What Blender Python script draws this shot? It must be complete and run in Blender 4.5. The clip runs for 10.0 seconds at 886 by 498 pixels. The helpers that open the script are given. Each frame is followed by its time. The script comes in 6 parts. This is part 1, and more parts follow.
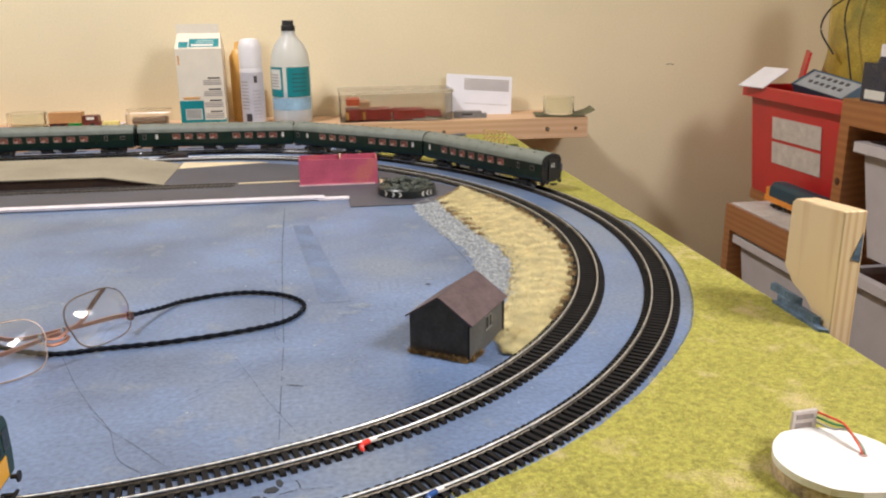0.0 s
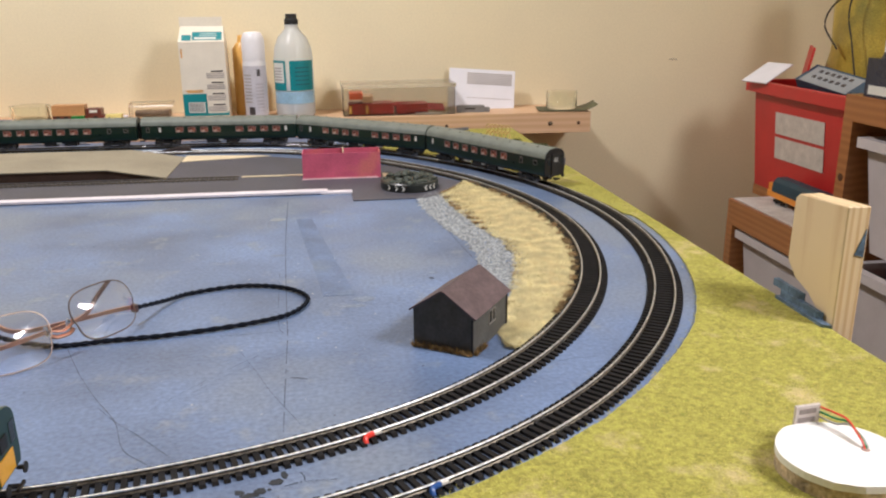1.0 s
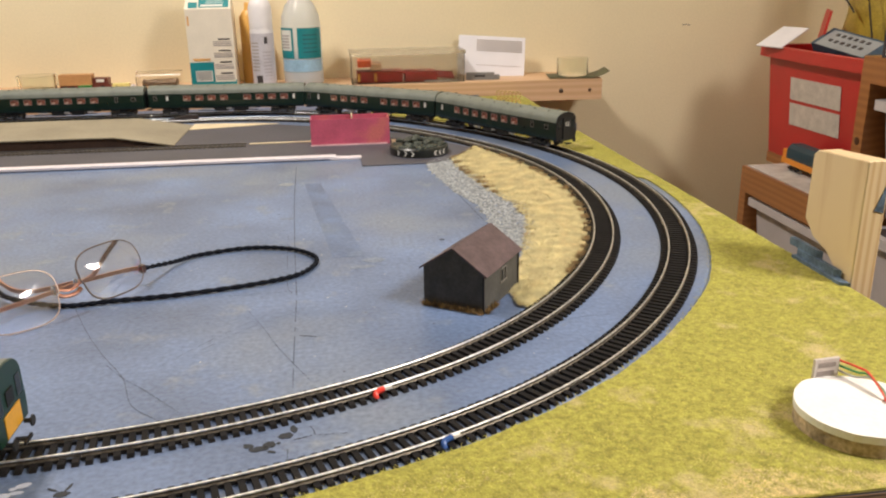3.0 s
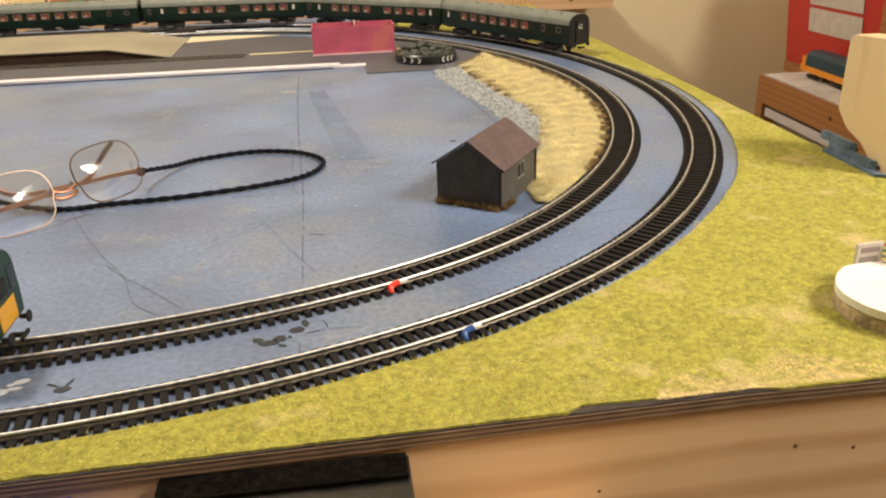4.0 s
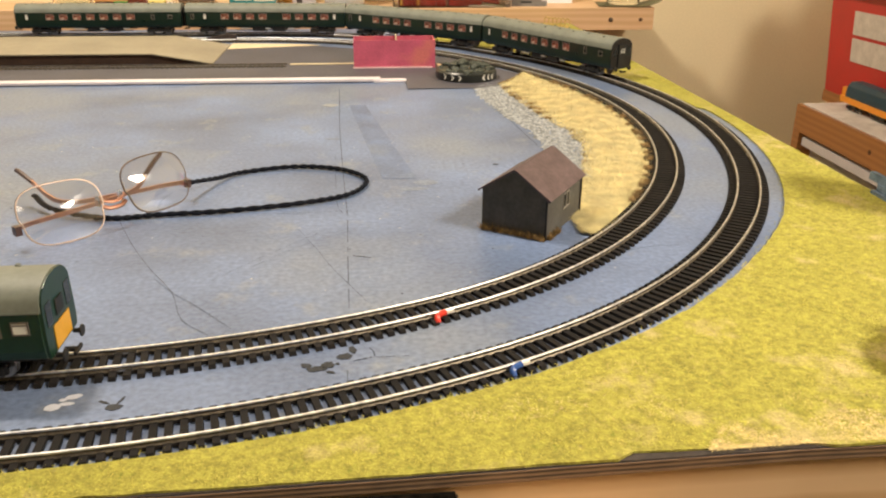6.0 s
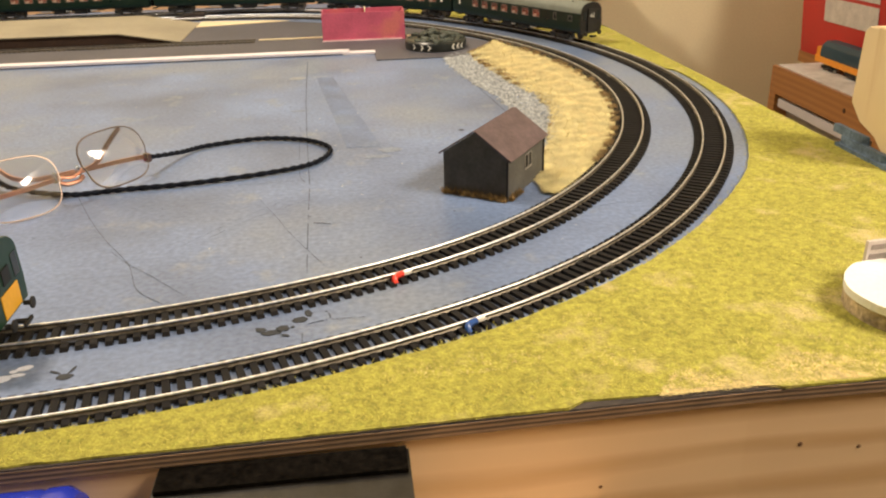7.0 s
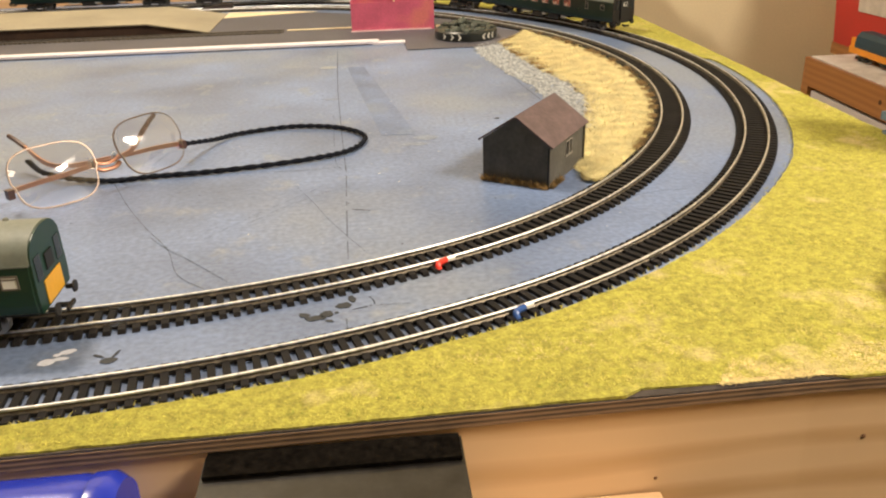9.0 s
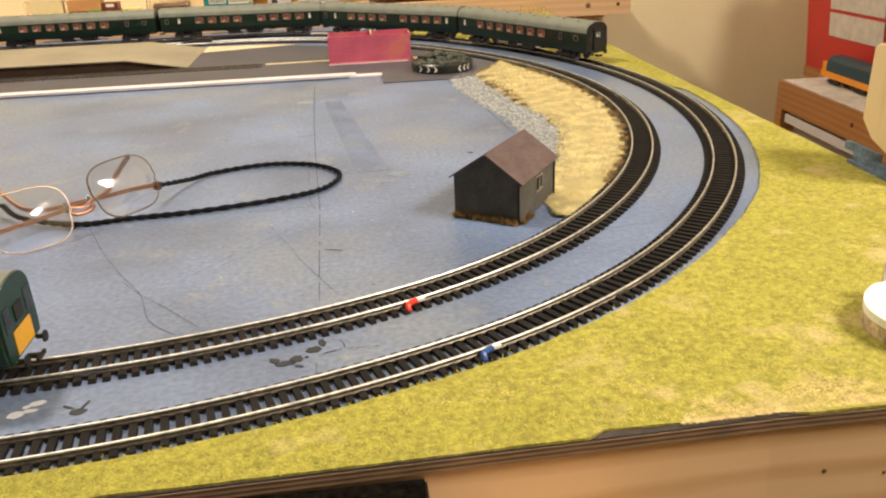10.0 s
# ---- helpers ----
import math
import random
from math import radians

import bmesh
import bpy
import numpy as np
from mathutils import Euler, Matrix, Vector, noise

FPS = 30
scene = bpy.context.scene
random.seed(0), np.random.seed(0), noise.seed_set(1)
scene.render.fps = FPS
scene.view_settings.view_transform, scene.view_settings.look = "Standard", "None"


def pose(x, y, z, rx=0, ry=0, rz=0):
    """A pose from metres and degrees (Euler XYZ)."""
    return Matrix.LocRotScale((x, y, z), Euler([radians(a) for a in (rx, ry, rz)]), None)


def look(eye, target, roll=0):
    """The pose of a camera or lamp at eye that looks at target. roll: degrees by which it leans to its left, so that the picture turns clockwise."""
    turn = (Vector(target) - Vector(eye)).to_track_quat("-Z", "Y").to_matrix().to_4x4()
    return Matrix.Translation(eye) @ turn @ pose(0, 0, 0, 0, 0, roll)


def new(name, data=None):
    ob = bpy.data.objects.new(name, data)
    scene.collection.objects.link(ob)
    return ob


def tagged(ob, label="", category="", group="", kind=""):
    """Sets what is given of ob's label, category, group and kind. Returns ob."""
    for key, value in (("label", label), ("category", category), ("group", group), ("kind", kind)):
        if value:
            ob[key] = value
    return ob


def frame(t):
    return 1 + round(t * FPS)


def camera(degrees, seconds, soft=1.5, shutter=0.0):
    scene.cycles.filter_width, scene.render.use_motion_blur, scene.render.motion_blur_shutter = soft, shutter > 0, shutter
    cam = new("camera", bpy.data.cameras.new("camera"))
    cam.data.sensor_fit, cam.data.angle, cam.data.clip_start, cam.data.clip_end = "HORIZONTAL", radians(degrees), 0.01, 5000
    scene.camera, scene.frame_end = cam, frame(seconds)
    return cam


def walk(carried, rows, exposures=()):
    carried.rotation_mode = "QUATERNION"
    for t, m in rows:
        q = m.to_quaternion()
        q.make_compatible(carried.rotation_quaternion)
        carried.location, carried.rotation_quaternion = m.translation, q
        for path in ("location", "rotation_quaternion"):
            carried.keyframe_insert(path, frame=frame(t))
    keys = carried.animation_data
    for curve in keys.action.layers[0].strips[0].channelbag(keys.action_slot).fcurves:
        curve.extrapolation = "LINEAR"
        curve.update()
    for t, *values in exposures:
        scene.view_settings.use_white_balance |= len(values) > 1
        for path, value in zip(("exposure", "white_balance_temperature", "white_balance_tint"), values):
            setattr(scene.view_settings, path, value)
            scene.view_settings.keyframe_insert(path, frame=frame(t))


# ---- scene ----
cam = camera(57.0, 10.0, soft=2.1)
PATH = [
    (0, (0.032, -0.042, 0.238), (0.291, 1.858, -0.331), -0.6),
    (0.5, (0.03, -0.043, 0.238), (0.286, 1.855, -0.337), -0.5),
    (1, (0.03, -0.043, 0.238), (0.285, 1.853, -0.344), -0.4),
    (1.5, (0.029, -0.044, 0.238), (0.283, 1.851, -0.347), -0.4),
    (2, (0.027, -0.04, 0.237), (0.27, 1.854, -0.359), -0.4),
    (2.2, (0.025, -0.039, 0.235), (0.266, 1.854, -0.365), -0.4),
    (3.3, (0.038, -0.037, 0.204), (0.262, 1.826, -0.489), -1.1),
    (3.5, (0.044, -0.031, 0.191), (0.277, 1.804, -0.571), -1.6),
    (4, (0.025, -0.019, 0.191), (0.232, 1.804, -0.604), -1.8),
    (4.5, (0.015, -0.013, 0.19), (0.158, 1.814, -0.609), -1.7),
    (5, (0.011, -0.012, 0.194), (0.172, 1.816, -0.601), -0.7),
    (6.3, (0.01, -0.013, 0.203), (0.169, 1.823, -0.573), 0.4),
    (6.5, (0.027, -0.015, 0.19), (0.163, 1.815, -0.607), -1.0),
    (7, (0.028, -0.016, 0.192), (0.209, 1.797, -0.632), -1.4),
    (7.5, (0.021, -0.012, 0.189), (0.182, 1.805, -0.632), -1.6),
    (8, (0.018, -0.009, 0.186), (0.162, 1.803, -0.647), -1.7),
    (8.5, (0.015, -0.008, 0.186), (0.151, 1.803, -0.651), -1.6),
    (9, (0.015, -0.009, 0.184), (0.151, 1.805, -0.648), -1.7),
    (9.5, (0.021, -0.011, 0.193), (0.171, 1.808, -0.625), -2.1),
    (10, (0.025, -0.011, 0.195), (0.194, 1.821, -0.589), -2.4),
]
EXPOSURES = [(0.0, -0.34, 5250, 12), (1.0, -0.40, 5200, 13), (2.2, -0.46, 5300, 13), (3.3, -0.35, 5850, 10), (4.0, -0.26, 6250, 9), (4.5, -0.12, 6300, 9), (5.2, -0.08, 6400, 9), (6.5, -0.09, 6500, 9), (7.5, -0.24, 6600, 9), (8.1, -0.06, 6550, 9), (9.0, -0.02, 6550, 9), (10.0, -0.12, 6450, 9)]
walk(cam, [(t, look(eye, target, roll)) for t, eye, target, roll in PATH], EXPOSURES)

# ---------------- world and light ----------------
world = bpy.data.worlds.new("world")
scene.world = world
world.use_nodes = True
world.node_tree.nodes["Background"].inputs[0].default_value = (0.9, 0.75, 0.55, 1)
world.node_tree.nodes["Background"].inputs[1].default_value = 0.05


def area_lamp(name, eye, target, size, watts, colour, spread):
    data = bpy.data.lights.new(name, "AREA")
    data.shape, data.size, data.energy, data.color = "DISK", size, watts, colour
    data.spread = radians(spread)
    ob = new(name, data)
    ob.matrix_world = look(eye, target)
    return ob


# the third is an added fill behind the viewer that brightens the front rail
LAMPS = (((-0.58, 0.92, 1.36), (0.2, 1.35, 0.0), 0.17, 26.0, 180), ((1.20, -0.10, 1.16), (0.0, 0.55, -0.2), 0.48, 15.6, 108), ((-0.1, -1.25, 1.36), (0.1, 0.3, -0.1), 0.34, 2.2, 180))
for eye, target, size, watts, spread in LAMPS:
    area_lamp("lamp_bulb", eye, target, size, watts, (1.0, 0.838, 0.655), spread)

# ---------------- materials ----------------
MATS = {}


def mat(name, colour, rough=0.6, metal=0.0, vary=0.12, scale=30.0, fine=400.0, bump=0.0, second=None, second_at=0.5,
        stretch=(1, 1, 1), random=0.0, coat=0.0, spec=0.5, patch=None):
    """A principled material: two scales of noise in the colour, a second colour in patches, and fine relief."""
    if name in MATS:
        return MATS[name]
    m = bpy.data.materials.new(name)
    MATS[name] = m
    m.use_nodes = True
    nt = m.node_tree
    b = nt.nodes["Principled BSDF"]
    n = nt.nodes.new
    link = nt.links.new
    tc = n("ShaderNodeTexCoord")
    mp = n("ShaderNodeMapping")
    mp.inputs["Scale"].default_value = stretch
    link(tc.outputs["Object"], mp.inputs["Vector"])
    big = n("ShaderNodeTexNoise")
    big.inputs["Scale"].default_value, big.inputs["Detail"].default_value = scale, 6
    small = n("ShaderNodeTexNoise")
    small.inputs["Scale"].default_value, small.inputs["Detail"].default_value = fine, 3
    link(mp.outputs[0], big.inputs["Vector"])
    link(mp.outputs[0], small.inputs["Vector"])
    ramp = n("ShaderNodeValToRGB")
    lo = [max(0, c * (1 - 1.6 * vary)) for c in colour]
    hi = [min(1, c * (1 + 1.6 * vary)) for c in colour]
    ramp.color_ramp.elements[0].position, ramp.color_ramp.elements[1].position = 0.3, 0.7
    ramp.color_ramp.elements[0].color, ramp.color_ramp.elements[1].color = (*lo, 1), (*hi, 1)
    link(big.outputs["Fac"], ramp.inputs[0])
    out = ramp.outputs[0]
    if second:
        r2 = n("ShaderNodeValToRGB")
        r2.color_ramp.elements[0].position, r2.color_ramp.elements[1].position = second_at, min(1, second_at + 0.12)
        n2 = n("ShaderNodeTexNoise")
        n2.inputs["Scale"].default_value, n2.inputs["Detail"].default_value = scale * 0.45, 8
        link(mp.outputs[0], n2.inputs["Vector"])
        link(n2.outputs["Fac"], r2.inputs[0])
        mx = n("ShaderNodeMix")
        mx.data_type = "RGBA"
        link(r2.outputs[0], mx.inputs[0])
        link(out, mx.inputs[6])
        mx.inputs[7].default_value = (*second, 1)
        out = mx.outputs[2]
    if patch:
        p_colour, p_scale, p_at = patch
        n5 = n("ShaderNodeTexNoise")
        n5.inputs["Scale"].default_value, n5.inputs["Detail"].default_value, n5.inputs["Roughness"].default_value = p_scale, 9, 0.65
        link(mp.outputs[0], n5.inputs["Vector"])
        r5 = n("ShaderNodeMapRange")
        r5.inputs[1].default_value, r5.inputs[2].default_value = p_at, p_at + 0.14
        link(n5.outputs["Fac"], r5.inputs[0])
        m5 = n("ShaderNodeMix")
        m5.data_type = "RGBA"
        link(r5.outputs[0], m5.inputs[0])
        link(out, m5.inputs[6])
        m5.inputs[7].default_value = (*p_colour, 1)
        out = m5.outputs[2]
    m2 = n("ShaderNodeMix")
    m2.data_type, m2.blend_type = "RGBA", "MULTIPLY"
    r3 = n("ShaderNodeMapRange")
    r3.inputs[1].default_value, r3.inputs[2].default_value = 0.3, 0.7
    r3.inputs[3].default_value, r3.inputs[4].default_value = 1 - vary, 1 + vary
    link(small.outputs["Fac"], r3.inputs[0])
    m2.inputs[0].default_value = 1.0
    link(out, m2.inputs[6])
    link(r3.outputs[0], m2.inputs[7])
    out = m2.outputs[2]
    if random:
        oi = n("ShaderNodeObjectInfo")
        r4 = n("ShaderNodeMapRange")
        r4.inputs[3].default_value, r4.inputs[4].default_value = 1 - random, 1 + random
        link(oi.outputs["Random"], r4.inputs[0])
        m3 = n("ShaderNodeMix")
        m3.data_type, m3.blend_type = "RGBA", "MULTIPLY"
        m3.inputs[0].default_value = 1.0
        link(out, m3.inputs[6])
        link(r4.outputs[0], m3.inputs[7])
        out = m3.outputs[2]
    link(out, b.inputs["Base Color"])
    rr = n("ShaderNodeMapRange")
    rr.inputs[3].default_value, rr.inputs[4].default_value = max(0.02, rough - 0.08), min(1, rough + 0.08)
    link(big.outputs["Fac"], rr.inputs[0])
    link(rr.outputs[0], b.inputs["Roughness"])
    b.inputs["Metallic"].default_value = metal
    b.inputs["Specular IOR Level"].default_value = spec
    b.inputs["Coat Weight"].default_value = coat
    if bump:
        bp = n("ShaderNodeBump")
        bp.inputs["Strength"].default_value, bp.inputs["Distance"].default_value = bump, 0.0008
        link(small.outputs["Fac"], bp.inputs["Height"])
        link(bp.outputs[0], b.inputs["Normal"])
    return m


def clear(name, colour, rough=0.03, ior=1.45):
    """Clear glass or plastic."""
    if name in MATS:
        return MATS[name]
    m = bpy.data.materials.new(name)
    MATS[name] = m
    m.use_nodes = True
    b = m.node_tree.nodes["Principled BSDF"]
    b.inputs["Base Color"].default_value = (*colour, 1)
    b.inputs["Roughness"].default_value = rough
    b.inputs["IOR"].default_value = ior
    b.inputs["Transmission Weight"].default_value = 1.0
    return m


def wood(name, light, dark, rings=60.0, along=(1, 12, 12), rough=0.55, bands_along="Y", distort=2.5, sharp=0.15):
    """Sawn pine: grain bands stretched along the board, fine fibres, relief."""
    if name in MATS:
        return MATS[name]
    m = bpy.data.materials.new(name)
    MATS[name] = m
    m.use_nodes = True
    nt = m.node_tree
    b = nt.nodes["Principled BSDF"]
    n, link = nt.nodes.new, nt.links.new
    tc, mp = n("ShaderNodeTexCoord"), n("ShaderNodeMapping")
    mp.inputs["Scale"].default_value = along
    link(tc.outputs["Object"], mp.inputs["Vector"])
    wave = n("ShaderNodeTexWave")
    wave.bands_direction = bands_along
    wave.inputs["Scale"].default_value = rings
    wave.inputs["Distortion"].default_value = distort
    wave.inputs["Detail"].default_value = 3
    wave.inputs["Detail Scale"].default_value = 0.6
    link(mp.outputs[0], wave.inputs["Vector"])
    fib = n("ShaderNodeTexNoise")
    fib.inputs["Scale"].default_value, fib.inputs["Detail"].default_value = 60, 5
    link(mp.outputs[0], fib.inputs["Vector"])
    add = n("ShaderNodeMath")
    add.operation = "MULTIPLY_ADD"
    add.inputs[1].default_value = 0.55
    link(wave.outputs["Fac"], add.inputs[0])
    half = n("ShaderNodeMath")
    half.operation = "MULTIPLY"
    half.inputs[1].default_value = 0.5
    link(fib.outputs["Fac"], half.inputs[0])
    link(half.outputs[0], add.inputs[2])
    ramp = n("ShaderNodeValToRGB")
    ramp.color_ramp.elements[0].position, ramp.color_ramp.elements[1].position = sharp, 0.82
    ramp.color_ramp.elements[0].color, ramp.color_ramp.elements[1].color = (*light, 1), (*dark, 1)
    link(add.outputs[0], ramp.inputs[0])
    link(ramp.outputs[0], b.inputs["Base Color"])
    b.inputs["Roughness"].default_value = rough
    bp = n("ShaderNodeBump")
    bp.inputs["Strength"].default_value, bp.inputs["Distance"].default_value = 0.25, 0.0005
    link(add.outputs[0], bp.inputs["Height"])
    link(bp.outputs[0], b.inputs["Normal"])
    return m


# ---------------- mesh helpers ----------------
def box(bm, x0, x1, y0, y1, z0, z1, m=None):
    vs = [bm.verts.new((x, y, z)) for z in (z0, z1) for x, y in ((x0, y0), (x1, y0), (x1, y1), (x0, y1))]
    if m is not None:
        for v in vs:
            v.co = m @ v.co
    for f in ((3, 2, 1, 0), (4, 5, 6, 7), (0, 1, 5, 4), (1, 2, 6, 5), (2, 3, 7, 6), (3, 0, 4, 7)):
        bm.faces.new([vs[i] for i in f])
    return bm


def boxes(*rows):
    bm = bmesh.new()
    for r in rows:
        box(bm, *r)
    return bm


def bevelled(bm, width, segments=2):
    bmesh.ops.bevel(bm, geom=[e for e in bm.edges if e.is_manifold and e.calc_face_angle(0) > 0.5], offset=width,
                    segments=segments, profile=0.5, affect="EDGES", clamp_overlap=True)
    return bm


def lathe(profile, seg=24, m=None, bm=None, closed=True):
    """Turns (radius, height) rows about z."""
    bm = bm or bmesh.new()
    rings = []
    for r, h in profile:
        rings.append([bm.verts.new((r * math.cos(2 * math.pi * k / seg), r * math.sin(2 * math.pi * k / seg), h)) for k in range(seg)])
    for a, b in zip(rings, rings[1:]):
        for k in range(seg):
            bm.faces.new((a[k], a[(k + 1) % seg], b[(k + 1) % seg], b[k]))
    if closed:
        bm.faces.new(rings[0][::-1])
        bm.faces.new(rings[-1])
    if m is not None:
        for ring in rings:
            for v in ring:
                v.co = m @ v.co
    return bm


def prism(outline, z0, z1, bm=None, m=None):
    """A flat outline (counter-clockwise) raised from z0 to z1."""
    bm = bm or bmesh.new()
    lo = [bm.verts.new((x, y, z0)) for x, y in outline]
    hi = [bm.verts.new((x, y, z1)) for x, y in outline]
    bm.faces.new(lo[::-1])
    bm.faces.new(hi)
    for k in range(len(outline)):
        j = (k + 1) % len(outline)
        bm.faces.new((lo[k], lo[j], hi[j], hi[k]))
    if m is not None:
        for v in lo + hi:
            v.co = m @ v.co
    return bm


def sweep(points, section, bm=None, closed_section=True, up=Vector((0, 0, 1)), caps=True):
    """Carries a section (side, up) along points."""
    bm = bm or bmesh.new()
    pts = [Vector(p) for p in points]
    rings = []
    for k, p in enumerate(pts):
        d = (pts[min(k + 1, len(pts) - 1)] - pts[max(k - 1, 0)]).normalized()
        u = up if abs(d.dot(up)) < 0.95 else Vector((0, 1, 0))
        side = d.cross(u).normalized()
        top = side.cross(d).normalized()
        rings.append([bm.verts.new(p + side * a + top * b) for a, b in section])
    n = len(section)
    for a, b in zip(rings, rings[1:]):
        for k in range(n):
            bm.faces.new((a[k], a[(k + 1) % n], b[(k + 1) % n], b[k]))
    if caps:
        bm.faces.new(rings[0][::-1])
        bm.faces.new(rings[-1])
    bmesh.ops.recalc_face_normals(bm, faces=bm.faces)
    return bm


def tube(points, r, seg=8, bm=None):
    return sweep(points, [(r * math.cos(2 * math.pi * k / seg), r * math.sin(2 * math.pi * k / seg)) for k in range(seg)], bm)


def spline(points, steps=8):
    """A smooth way through a few points."""
    q = [Vector(p) for p in points]
    q = [2 * q[0] - q[1], *q, 2 * q[-1] - q[-2]]
    out = []
    for k in range(1, len(q) - 2):
        a, b, c, d = q[k - 1:k + 3]
        for s in range(steps):
            t = s / steps
            out.append(0.5 * (2 * b + (c - a) * t + (2 * a - 5 * b + 4 * c - d) * t * t + (3 * b - 3 * c + d - a) * t ** 3))
    out.append(q[-2])
    return out


def put(name, bm, material, smooth=False):
    me = bpy.data.meshes.new(name)
    bm.normal_update()
    bm.to_mesh(me)
    bm.free()
    me.materials.append(material)
    if smooth:
        for p in me.polygons:
            p.use_smooth = True
        me.set_sharp_from_angle(angle=radians(40))
    return new(name, me)


def thing(name, label, category, place=(0, 0, 0), turn=0.0, group="", kind=""):
    ob = new(name)
    ob.empty_display_size = 0.02
    ob.matrix_world = pose(*place, 0, 0, turn)
    return tagged(ob, label, category, group, kind)


def part(name, bm, material, parent, label="", smooth=False):
    ob = put(name, bm, material, smooth)
    ob.parent = parent
    if label:
        ob["label"] = label
    return ob


def solid(name, bm, material, label, category, kind="", group="", smooth=False, place=(0, 0, 0), turn=0.0):
    ob = put(name, bm, material, smooth)
    ob.matrix_world = pose(*place, 0, 0, turn)
    return tagged(ob, label, category, group, kind)


def mesh_from(name, verts, faces, material):
    me = bpy.data.meshes.new(name)
    me.from_pydata(verts, [], faces)
    me.materials.append(material)
    return me


def shared(name, me, parent, m):
    ob = new(name, me)
    ob.parent = parent
    ob.matrix_basis = m
    return ob


RNG = random.Random(7)

WALL = mat("wall_paint", (0.86, 0.76, 0.515), 0.75, vary=0.03, scale=3, fine=250, bump=0.15)
CEILING = mat("ceiling_paint", (0.8, 0.77, 0.7), 0.9, vary=0.02)
CARPET = mat("carpet", (0.12, 0.1, 0.09), 0.95, vary=0.2, scale=20, bump=0.5)
BLUE_BOARD = mat("blue_painted_board", (0.133, 0.188, 0.325), 0.40, vary=0.20, scale=9, fine=300, bump=0.4,
                 second=(0.180, 0.222, 0.305), second_at=0.50, patch=((0.215, 0.250, 0.300), 24, 0.57))
DARK_YARD = mat("dark_grey_card", (0.075, 0.075, 0.095), 0.6, vary=0.12, scale=14, bump=0.2)
PLY = wood("plywood_edge", (0.34, 0.22, 0.13), (0.06, 0.04, 0.03), 140, (1, 1, 1), 0.8, bands_along="Z", distort=0.6)
PINE = wood("pine_board", (0.74, 0.53, 0.32), (0.60, 0.39, 0.205), 11, (0.16, 1.4, 1.4), 0.5, bands_along="Z", distort=9.0, sharp=0.46)
PINE_PALE = wood("pale_pine", (0.76, 0.60, 0.36), (0.62, 0.43, 0.22), 12, (4, 4, 0.35), 0.55, bands_along="X", distort=5, sharp=0.45)
PINE_RED = wood("stained_pine", (0.41, 0.18, 0.055), (0.32, 0.13, 0.04), 7, (4, 0.35, 4), 0.35, bands_along="Z", distort=6)
LEDGE = wood("ledge_pine", (0.73, 0.50, 0.31), (0.63, 0.41, 0.225), 7, (0.3, 4, 4), 0.55, bands_along="Z", distort=6)
GRASS_MAT = mat("grass_mat", (0.34, 0.32, 0.055), 0.95, vary=0.2, scale=300, fine=700, bump=0.9, patch=((0.56, 0.46, 0.22), 18, 0.55))
BLADE = mat("grass_fibre", (0.54, 0.485, 0.095), 0.9, vary=0.2, scale=380, fine=900, second=(0.27, 0.31, 0.05), second_at=0.52, patch=((0.70, 0.555, 0.26), 20, 0.545))
BLADE_DRY = mat("dry_grass_fibre", (0.72, 0.585, 0.27), 0.9, vary=0.2, scale=300, fine=900)
STRAW = mat("straw_fibre", (0.70, 0.63, 0.345), 0.9, vary=0.16, scale=70, fine=900, patch=((0.52, 0.42, 0.20), 60, 0.62))
STRAW_BASE = mat("straw_base", (0.50, 0.40, 0.20), 0.95, vary=0.3, scale=60, bump=0.6)
TUFT = mat("brown_tuft_fibre", (0.26, 0.17, 0.07), 0.9, vary=0.35, scale=120, fine=900)
GRAVEL = mat("grey_ballast", (0.36, 0.38, 0.39), 0.9, vary=0.35, scale=300, fine=900, bump=0.6)
SLEEPER = mat("black_sleeper", (0.011, 0.010, 0.010), 0.8, vary=0.2, random=0.25, spec=0.25)
RAIL = mat("nickel_rail", (0.80, 0.86, 0.97), 0.43, 1.0, vary=0.15, scale=200)
RAIL_SIDE = mat("rail_web", (0.15, 0.13, 0.10), 0.5, 0.7, vary=0.2, scale=200)

# ---------------- setting ----------------
BACK, EDGE_Y, FAR_Y, EDGE_SLOPE = 1.62, 0.246, 1.472, 0.026


def front_edge(x):
    return EDGE_Y + 0.0012 - 0.036 * max(0.0, 0.18 - x)


def right_edge(y):
    return 0.399 - EDGE_SLOPE * (y - 0.25)


room = dict(x0=-2.4, x1=1.35, y0=-1.9, z0=-0.9, z1=1.5)
solid("floor", boxes((room["x0"], room["x1"], room["y0"], BACK, room["z0"] - 0.1, room["z0"])), CARPET, "dark carpeted floor under the layout table", "floor", "structure")
solid("ceiling", boxes((room["x0"], room["x1"], room["y0"], BACK, room["z1"], room["z1"] + 0.1)), CEILING, "plain white ceiling", "ceiling", "structure")
solid("wall_back", boxes((room["x0"], room["x1"], BACK, BACK + 0.12, room["z0"], room["z1"])), WALL, "cream painted wall behind the layout", "wall", "structure")
solid("wall_right", boxes((room["x1"], room["x1"] + 0.12, room["y0"], BACK + 0.12, room["z0"], room["z1"])), WALL, "cream painted side wall", "wall", "structure")
solid("wall_left", boxes((room["x0"] - 0.12, room["x0"], room["y0"], BACK + 0.12, room["z0"], room["z1"])), WALL, "cream painted side wall", "wall", "structure")
solid("wall_front", boxes((room["x0"], room["x1"], room["y0"] - 0.12, room["y0"], room["z0"], room["z1"])), WALL, "cream painted wall behind the viewer", "wall", "structure")

